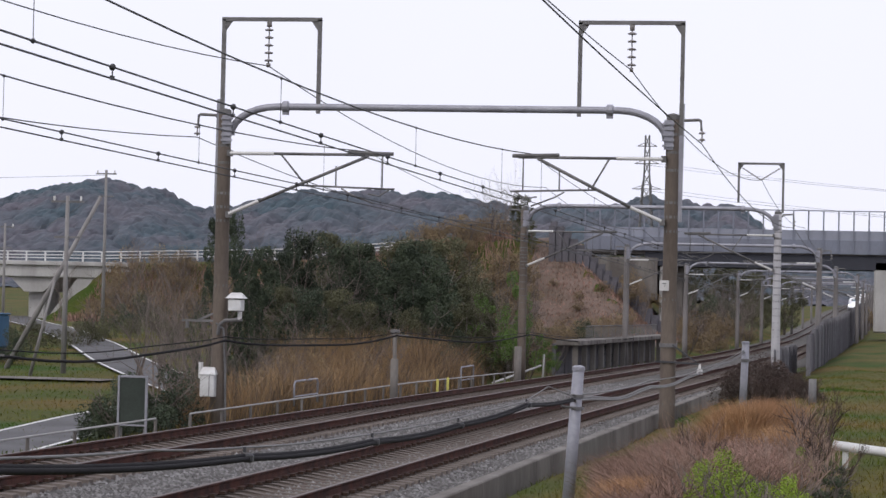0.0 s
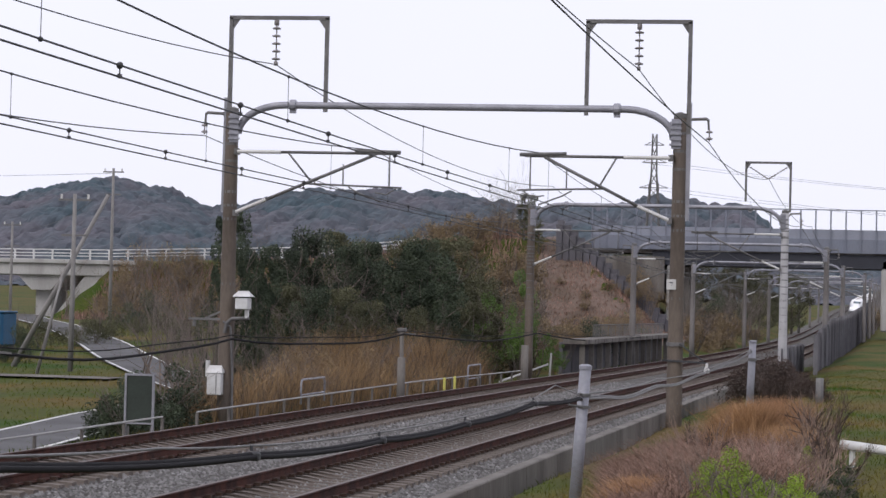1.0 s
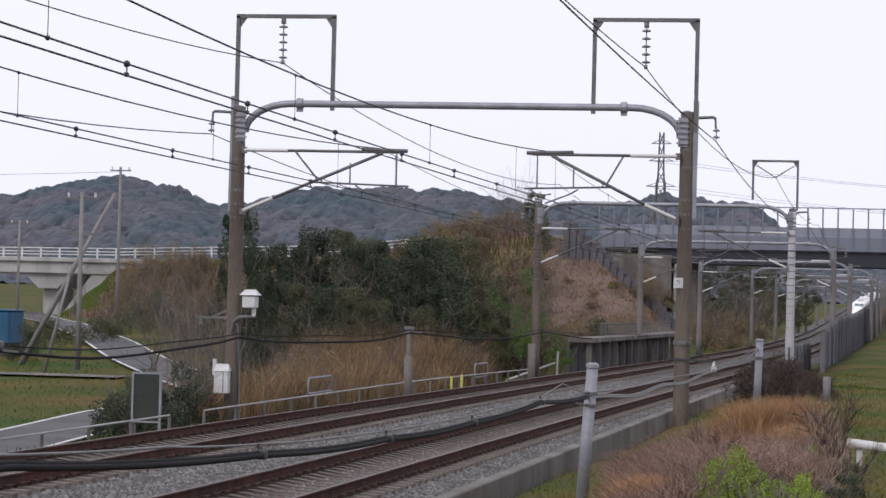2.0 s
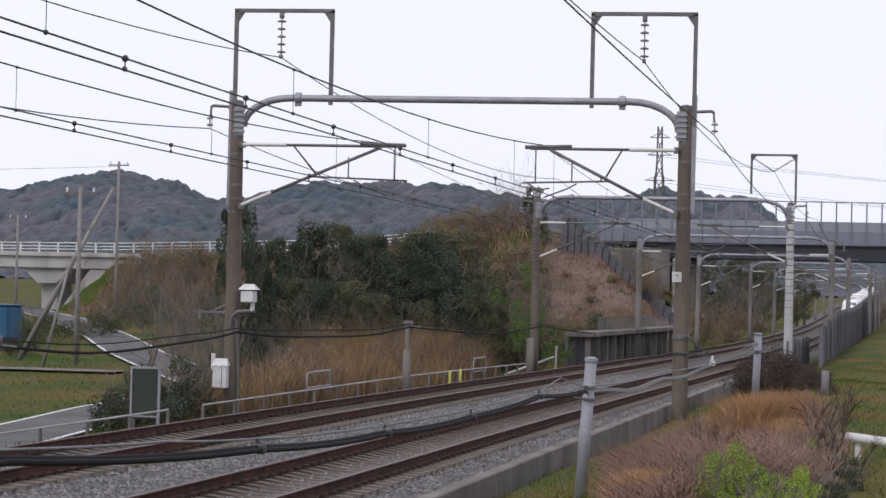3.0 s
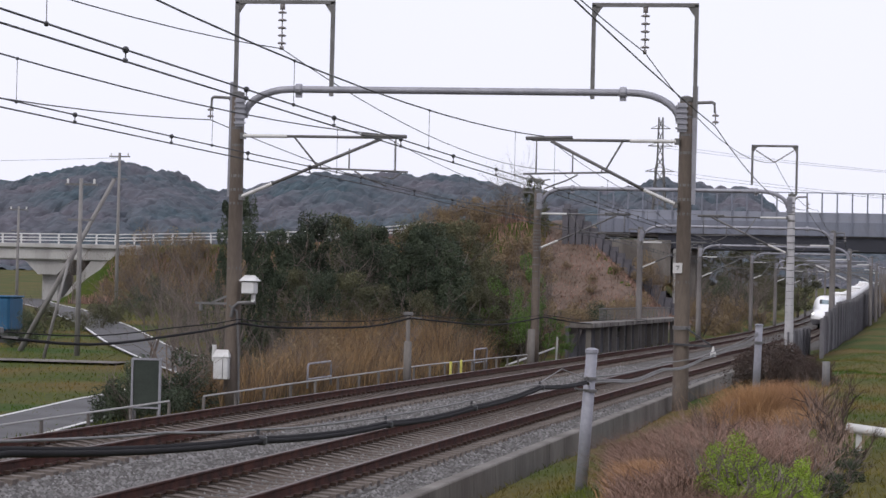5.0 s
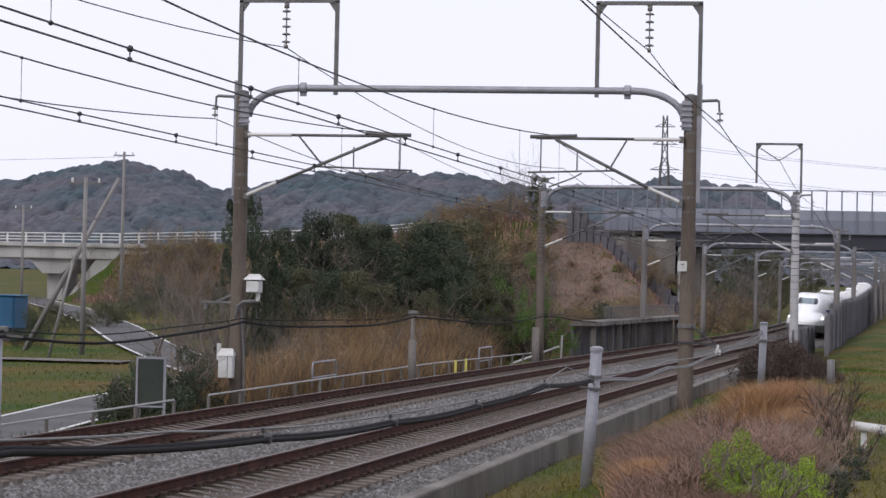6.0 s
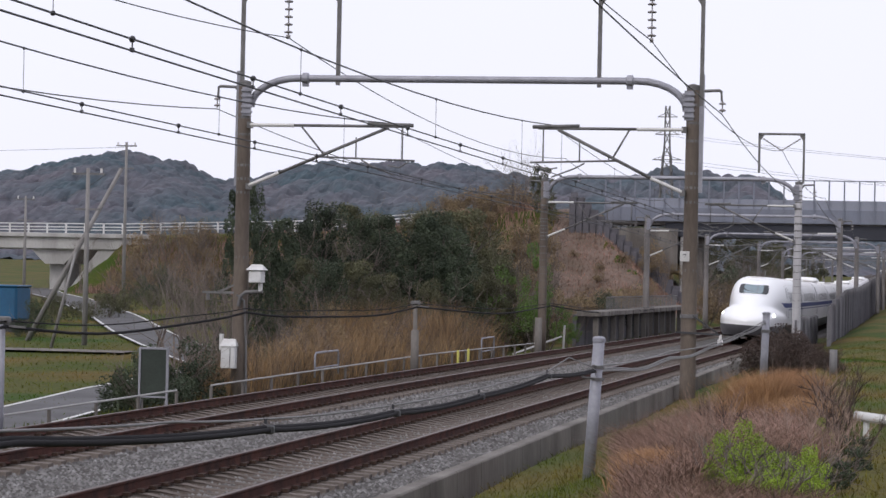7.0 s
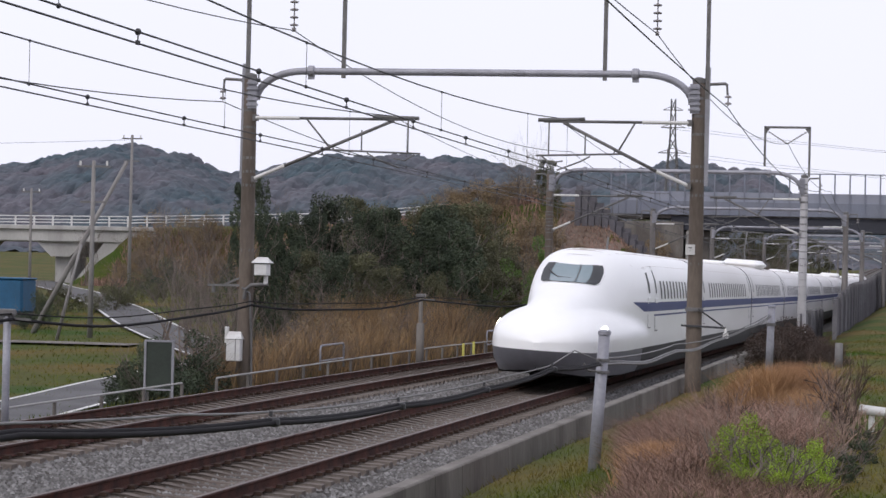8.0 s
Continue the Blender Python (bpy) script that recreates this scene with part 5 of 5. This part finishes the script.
def make_tree(seed, height, width, mat, leaf, per, label, category="tree", lean=0.0):
    rng = random.Random(seed)
    t = thing("evergreen_tree" if mat in (LEAF, LEAF_OLIVE) else "leafy_tree", (0, 0, 0), label, category, "embankment trees")
    tips, s = [], Shape()
    s.tube([(0, 0, -0.3), (0.05, 0, height * 0.2), (lean, 0.1, height * 0.5), (lean * 1.3, 0, height * 0.85)], [0.16, 0.13, 0.09, 0.03], 7, False)
    for k in range(7):
        z = height * rng.uniform(0.18, 0.7)
        a = rng.uniform(0, 6.28)
        limb(s, rng, Vector((lean * z / height, 0, z)), Vector((math.cos(a), math.sin(a), 0.6)).normalized(), width * 0.45, 0.06, 1, tips)
    part("trunk", s, BARK, t)
    clumps = []
    for _ in range(52):
        a, q = rng.uniform(0, 6.28), rng.random() ** 0.5
        z = rng.uniform(0.12, 1.0)
        w = width * 0.5 * (1.05 - abs(z - 0.45) * 1.05) * q
        clumps.append((Vector((math.cos(a) * w + lean * z, math.sin(a) * w, height * z)), rng.uniform(0.28, 0.72) * width / 4.5))
    part("crown", leaf_cloud(rng, clumps, per * 6, leaf * 0.36, 1), mat, t)
    return t


def make_bare(seed, height, label, leafy=None):
    rng = random.Random(seed)
    t = thing("bare_tree", (0, 0, 0), label, "tree", "bare trees")
    s, tips = Shape(), []
    for k in range(rng.choice((3, 4, 5))):
        a = rng.uniform(0, 6.28)
        limb(s, rng, Vector((rng.gauss(0, 0.2), rng.gauss(0, 0.2), -0.2)), Vector((math.cos(a) * 0.35, math.sin(a) * 0.35, 1)).normalized(), height * 0.5, 0.05, 4, tips, 0.5)
    part("branch", s, TWIG, t)
    if leafy:
        part("leaves", leaf_cloud(rng, [(p, 0.35) for p in tips[::2]], 7, 0.09, 1), leafy, t)
    return t


def make_bush(seed, width, height, mat, leaf, count, label):
    rng = random.Random(seed)
    t = thing("bush", (0, 0, 0), label, "bush", "bushes")
    s, tips = Shape(), []
    for k in range(6):
        a = rng.uniform(0, 6.28)
        limb(s, rng, Vector((0, 0, -0.1)), Vector((math.cos(a) * 0.6, math.sin(a) * 0.6, 1)).normalized(), height * 0.6, 0.03, 2, tips)
    part("stem", s, TWIG, t)
    clumps = []
    for _ in range(16):
        a, q = rng.uniform(0, 6.28), rng.random() ** 0.5
        clumps.append((Vector((math.cos(a) * width * 0.45 * q, math.sin(a) * width * 0.45 * q, height * rng.uniform(0.2, 0.95) * (1.1 - 0.5 * q))), width * rng.uniform(0.1, 0.22)))
    part("foliage", leaf_cloud(rng, clumps, count, leaf, 1), mat, t)
    return t


def plant(kinds, spots, seed):
    """Sets kinds out at (x, y, scale); the first ones are the made ones."""
    rng = random.Random(seed)
    used = set()
    for x, y, k, *slim in spots:
        i = rng.randrange(len(kinds))
        m = pose(x, y, ground_z(x, y) - 0.05, 0, 0, rng.uniform(0, 360))
        ob = kinds[i]
        if i in used:
            ob = copy_thing(ob, m)
        else:
            used.add(i)
            ob.matrix_basis = m
        w = k * (slim[0] if slim else 1.0)
        ob.scale = (w, w, k * rng.uniform(0.9, 1.1))
    for i, ob in enumerate(kinds):
        if i not in used:
            x, y = spots[i % len(spots)][:2]
            ob.matrix_basis = pose(x + 0.8, y + 1.2, ground_z(x + 0.8, y + 1.2) - 0.05)


def scatter(rng, n, x0, x1, y0, y1, k0, k1):
    return [(rng.uniform(x0, x1), rng.uniform(y0, y1), rng.uniform(k0, k1)) for _ in range(n)]


def blades(name, rng, spots, mat, label, category, width, lean=0.25):
    """Thin bent stalks; spots give x, y, height."""
    v, f = [], []
    for x, y, h in spots:
        z = ground_z(x, y) - 0.05
        a = rng.uniform(0, 6.28)
        w = width * rng.uniform(0.6, 1.3)
        dx, dy = math.cos(a) * w, math.sin(a) * w
        bx, by = rng.gauss(0, lean) * h, rng.gauss(0, lean) * h
        k = len(v)
        v += [(x - dx, y - dy, z), (x + dx, y + dy, z), (x - dx * 0.8 + bx * 0.35, y - dy * 0.8 + by * 0.35, z + h * 0.6), (x + dx * 0.8 + bx * 0.35, y + dy * 0.8 + by * 0.35, z + h * 0.6),
              (x + bx, y + by, z + h)]
        f += [(k, k + 1, k + 3, k + 2), (k + 2, k + 3, k + 4)]
    s = Shape()
    s.v, s.f = v, f
    tagged(part(name, s, mat), label, category, kind="stuff")


def build_plants():
    rng = random.Random(21)
    green = [make_tree(31 + i, 7.2, 4.6, LEAF, 0.17, 70, "dark green dense evergreen tree on the bank") for i in range(4)]
    olive = [make_tree(51 + i, 6.4, 4.4, LEAF_OLIVE, 0.15, 60, "olive green tree on the bank") for i in range(3)]
    tan = [make_tree(61 + i, 5.5, 3.6, LEAF_TAN, 0.13, 45, "tree with dry tan leaves on the bank") for i in range(2)]
    bare = [make_bare(71 + i, 5.5, "bare grey-brown branching tree") for i in range(4)]
    # dark mass by the first mast and along the middle
    plant(green, [(-26.6, 104, 1.0, 0.52), (-26.0, 106, 0.85, 0.6), (-27.2, 122, 0.92), (-28.2, 120, 0.85), (-25.8, 126, 0.9), (-22.8, 122, 0.86), (-22.3, 127, 0.9), (-20.8, 122, 0.72), (-23.4, 133, 0.95), (-24.5, 138, 0.95), (-28, 138, 0.95), (-25.2, 113, 0.62)], 5)
    plant(olive, [(-24.8, 117, 0.72), (-23.4, 116, 0.7), (-26.5, 145, 1.05), (-22.2, 143, 0.9), (-30.5, 150, 1.05), (-20.4, 131, 0.75), (-19.9, 126, 0.62), (-34, 160, 1.1), (-16.5, 345, 1.3), (-20, 352, 1.5), (-25, 360, 1.6), (-30, 350, 1.6), (-36, 362, 1.7), (-43, 355, 1.7), (-50, 366, 1.7), (-18, 380, 1.6), (-14, 395, 1.6), (-27.5, 165, 1.2), (-23.5, 158, 0.95), (-29.5, 134, 0.9), (-26.4, 115, 0.7), (-27.4, 113, 0.6), (-21.4, 118, 0.55)], 6)
    plant(tan, [(-21.2, 146, 1.0), (-21.6, 152, 1.15), (-22.0, 160, 1.0), (-19.7, 138, 0.7), (-23.5, 165, 0.9), (-37.5, 238, 0.8), (-39.5, 236, 0.8)], 7)
    plant(bare, [(-34, 116, 1.0), (-30.4, 108, 1.0), (-36, 130, 1.0), (-26.6, 99, 0.85), (-23.4, 108, 0.7), (-22.4, 116, 0.75), (-20.4, 118, 0.6), (-24.2, 127, 1.1),
                 (-21.6, 135, 0.95), (-19.9, 128, 0.7), (-27.5, 128, 1.2), (-25.5, 104, 0.75), (-29, 122, 1.2), (-19.4, 135, 0.7), (-21, 148, 1.0), (-22.8, 168, 1.2), (-33, 125, 1.05), (-25.4, 92, 0.55), (-23, 97, 0.55), (-20.8, 106, 0.5),
                 (-26.2, 95, 0.8), (-25.4, 96, 0.75), (-24.9, 91, 0.6), (-27.2, 99, 0.9), (-25.8, 100, 0.9), (-26.4, 121, 1.25), (-24.8, 124, 1.2)]
      + scatter(rng, 26, -78, -36, 236, 254, 0.7, 1.2) + scatter(rng, 14, -24, -15.5, 225, 350, 0.8, 1.3) + scatter(rng, 10, -23, -18.5, 74, 100, 0.4, 0.6), 8)
    # shrubs on the bank behind the reeds and over the embankment
    brown = [make_bush(81 + i, 2.6, 2.0, LEAF_TAN, 0.04, 190, "dry brown bush on the bank") for i in range(3)]
    dark = [make_bush(91 + i, 2.6, 2.2, LEAF, 0.04, 380, "dark green bush on the bank") for i in range(2)]
    fresh = [make_bush(95 + i, 2.0, 4.6, LEAF_FRESH, 0.042, 260, "fresh green climbing ivy bush") for i in range(2)]
    mossy = [make_bush(98 + i, 2.6, 2.2, LEAF_OLIVE, 0.042, 230, "olive green bush on the bank") for i in range(2)]
    plant(brown, scatter(rng, 34, -25.5, -19.2, 98, 150, 0.8, 1.3) + scatter(rng, 60, -76, -34, 240, 255, 0.9, 1.8) + scatter(rng, 9, -34, -22, 226, 240, 0.3, 0.6) + scatter(rng, 16, -22, -18.2, 140, 200, 0.8, 1.3) + scatter(rng, 40, -24, -15.5, 215, 340, 0.9, 1.7) + scatter(rng, 22, -22, -18, 72, 98, 0.5, 0.85) + scatter(rng, 16, -25, -20, 99, 118, 0.8, 1.2) + [(-2.0, 395, 1.7), (-1.6, 430, 2.0), (-1.2, 470, 2.3), (-1.7, 510, 2.5), (-0.8, 545, 2.6), (-0.4, 590, 2.8)], 9)
    plant(dark, [(-23.9, 89, 0.85), (-22.7, 92, 0.75), (-18.3, 62.5, 0.85), (-18.0, 64.0, 0.85), (-18.2, 61.6, 0.7), (-18.9, 63, 0.8), (-25.6, 97, 0.7), (-26.3, 101, 0.8), (-26.0, 105, 0.8), (-28.0, 113, 0.75), (-26.8, 111, 0.8), (-25.2, 93, 0.6), (-21.3, 104, 0.7), (-21.0, 105.5, 0.7), (-41, 150, 0.8), (-57, 196, 1.2), (-62, 208, 0.8), (-17.8, 158, 1.1), (-17.9, 163, 1.0), (-46, 134, 0.8)] + scatter(rng, 12, -26, -16, 270, 360, 1.0, 2.0), 10)
    plant(fresh, [(-17.6, 126, 1.4, 0.6), (-17.2, 123, 1.2, 0.6), (-16.9, 127, 0.8), (-16.5, 131, 0.5), (-19.4, 128, 1.0), (-20.6, 131, 0.8), (-16.6, 134, 0.45), (-48, 122, 0.3), (-35.5, 88, 0.32), (-36.5, 90, 0.36), (-34.6, 86, 0.3)], 11)
    plant(mossy, scatter(rng, 26, -24, -18.6, 104, 152, 0.7, 1.2) + [(-17.4, 98, 0.4), (-17.3, 96, 0.35), (-17.5, 101, 0.5)] + scatter(rng, 8, -60, -42, 150, 200, 0.7, 1.3), 12)
    # tall ivy-clad stump tree at the corner of the embankment
    ivy = make_tree(131, 6.0, 2.6, LEAF_OLIVE, 0.12, 40, "ivy-clad tree at the top of the embankment")
    plant([ivy], [(-33.0, 243, 0.75), (-33.9, 244, 0.7), (-32.2, 242, 0.5)], 13)
    # tall dry reeds behind the fence
    r = random.Random(41)
    def patchy(y, x):
        return 0.55 + 0.9 * max(noise.noise((y * 0.22, x * 0.6, 2)) + 0.35, 0)
    for mat, n, label in ((REED, 17000, "tall golden-brown dry reeds behind the fence"), (BROWN_REED, 17000, "weathered brown reeds behind the fence")):
        spots = []
        for _ in range(n):
            y = r.uniform(65.5, 112)
            x = max(r.uniform(-21.5, -17.2) + track_dx(y), -0.268 * y - 0.4 * r.random())
            spots.append((x, y, r.uniform(0.4, 1.75) * patchy(y, x + (9 if mat is REED else 0))))
        blades("dry_reeds", r, spots, mat, label, "reeds", 0.0095, 0.34)
    for mat, n in ((REED, 11000), (BROWN_REED, 12000)):
        blades("dry_reeds", r, [(x, y, r.uniform(0.5, 2.0) * patchy(y, x)) for x, y in ((r.uniform(-26, -19.5), r.uniform(95, 132)) for _ in range(n))], mat, "tall dry reeds on the bank", "reeds", 0.0125, 0.36)
    for mat, n in ((REED, 9000), (BROWN_REED, 4000)):
        blades("dry_reeds", r, [(-y * r.uniform(0.172, 0.228), y, r.uniform(1.2, 3.2) * patchy(y, 40)) for y in (r.uniform(101, 112) for _ in range(n))], mat, "tall golden reeds below the trees", "reeds", 0.0115, 0.3)
    blades("dry_grass", r, [(r.uniform(-36, -18.2), y, r.uniform(0.15, 0.5)) for y in (r.uniform(218, 243) for _ in range(14000))], PINK_REED, "dry brown grass on the embankment face", "grass", 0.04, 0.3)
    blades("dry_grass", r, [(r.uniform(-78, -34), y, r.uniform(0.4, 1.1)) for y in (r.uniform(238, 256) for _ in range(9000))], PINK_REED, "dry brown grass on the embankment", "grass", 0.05, 0.3)
    blades("field_grass", r, [(x, y, r.uniform(0.06, 0.22)) for x, y in ((r.uniform(-60, -19), r.uniform(60, 215)) for _ in range(45000))], TURF, "rough green and yellow grass on the field", "grass", 0.022, 0.6)
    blades("fence_weeds", r, [(r.uniform(-17.4, -16.5) + track_dx(y), y, r.uniform(0.05, 0.2)) for y in (r.uniform(44, 125) for _ in range(3000))], TURF, "low weeds at the foot of the fence", "weeds", 0.012, 0.3)
    # near brush between the wall and the viewer
    spots = []
    for _ in range(36000):
        y = r.uniform(20.5, 42)
        x = r.uniform(-2.5, -0.7) * y / 24
        if y < 24.5 and x > -1.55:
            continue
        spots.append((x, y, r.uniform(0.12, 0.40) + 0.008 * max(y - 28, 0)))
    spots += [(r.uniform(-2.3, -0.55), r.uniform(18.6, 20.8), r.uniform(0.08, 0.25)) for _ in range(5000)]
    blades("dry_stems", r, spots, PINK_REED, "tangled pinkish dry stems beside the wall", "brush", 0.004, 0.8)
    for cx, cy, n, rad, h in ((-1.75, 34, 7500, 0.32, 0.76), (-1.4, 35, 6000, 0.32, 0.74), (-2.25, 23.5, 4500, 0.2, 0.36), (-1.15, 32.5, 3500, 0.26, 0.45), (-1.95, 36, 4000, 0.28, 0.62)):
        blades("dry_grass_tuft", r, [(cx + r.gauss(0, rad * 0.5), cy + r.gauss(0, rad), h * r.uniform(0.5, 1.05)) for _ in range(n)], STRAW, "orange-brown dry grass tuft", "grass", 0.0035, 0.34)
    tangle = [make_bare(171 + i, 1.5, "dark tangled leafless shrub", None) for i in range(2)]
    for t in tangle:
        t["group"] = "tangled shrubs"
        t.children[0].data.materials[0] = VINE
    plant(tangle, [(-3.0, 73, 0.7), (-2.5, 75, 0.6), (-2.1, 72, 0.5), (-3.3, 78, 0.8), (-1.7, 70, 0.4), (-2.9, 71, 0.65), (-2.2, 77, 0.55), (-0.7, 30.5, 0.5), (-0.62, 28, 0.45), (-0.75, 33, 0.55), (-1.9, 30, 0.35), (-2.3, 34, 0.4)], 14)
    pale = [make_bare(175 + i, 1.2, "pale tangled dry shrub") for i in range(2)]
    for t in pale:
        t["group"] = "tangled shrubs"
        t.children[0].data.materials[0] = PALE_TWIG
    plant(pale, [(-0.72, 27, 0.4), (-0.6, 25.5, 0.42), (-0.95, 28, 0.45), (-0.55, 28.5, 0.45), (-1.75, 24.5, 0.3), (-2.0, 26, 0.32), (-1.5, 27, 0.36), (-1.85, 28, 0.34), (-1.2, 29, 0.45), (-0.85, 30, 0.5), (-1.65, 25.6, 0.3), (-0.62, 30, 0.45), (-2.6, 32, 0.4), (-2.9, 36, 0.45), (-2.4, 30, 0.4), (-3.0, 40, 0.5), (-2.1, 33, 0.5), (-0.8, 33, 0.6), (-0.95, 35, 0.6), (-2.2, 24, 0.3), (-2.35, 27, 0.36)], 19)
    leafy = [make_bush(181 + i, 0.75, 0.75, LEAF_BRIGHT, 0.0125, 260, "bright green leafy bush in dry brush") for i in range(2)]
    plant(leafy, [(-1.42, 21.6, 0.6), (-1.15, 21.4, 0.68), (-1.28, 22.2, 0.7), (-0.88, 21.8, 0.68), (-1.0, 22.6, 0.72), (-0.7, 21.5, 0.6), (-1.02, 21.0, 0.6), (-1.35, 23, 0.65), (-0.78, 22.4, 0.66), (-1.15, 20.6, 0.5), (-0.85, 20.4, 0.5), (-0.66, 20.8, 0.5), (-0.8, 28.5, 0.45)], 15)
    shade = [make_bush(191, 0.8, 0.9, LEAF, 0.03, 90, "dark green bush in shade")]
    plant(shade, [(-0.5, 23.5, 0.36), (-0.4, 25, 0.4), (-0.5, 22.5, 0.34), (-0.42, 27, 0.4)], 16)
    vine = [make_bush(195, 1.9, 0.95, VINE, 0.02, 520, "dark brown dead vine heap by the barrier")]
    plant(vine, [(-3.4, 74, 1.25), (-3.1, 75, 1.3), (-2.8, 74, 0.95), (-2.5, 73, 0.75), (-3.5, 77, 1.4), (-2.25, 72, 0.6), (-1.9, 70, 0.45), (-1.5, 62, 0.35)], 17)
    # turf beside the line
    turf = []
    for _ in range(70000):
        y = 18 + 130 * r.random() ** 2.2
        turf.append((r.uniform(-5.5, 0.8 + 0.015 * y), y, r.uniform(0.04, 0.15)))
    blades("turf", r, turf, TURF, "rough turf with green and straw patches", "grass", 0.007, 0.5)


build_plants()

motions()
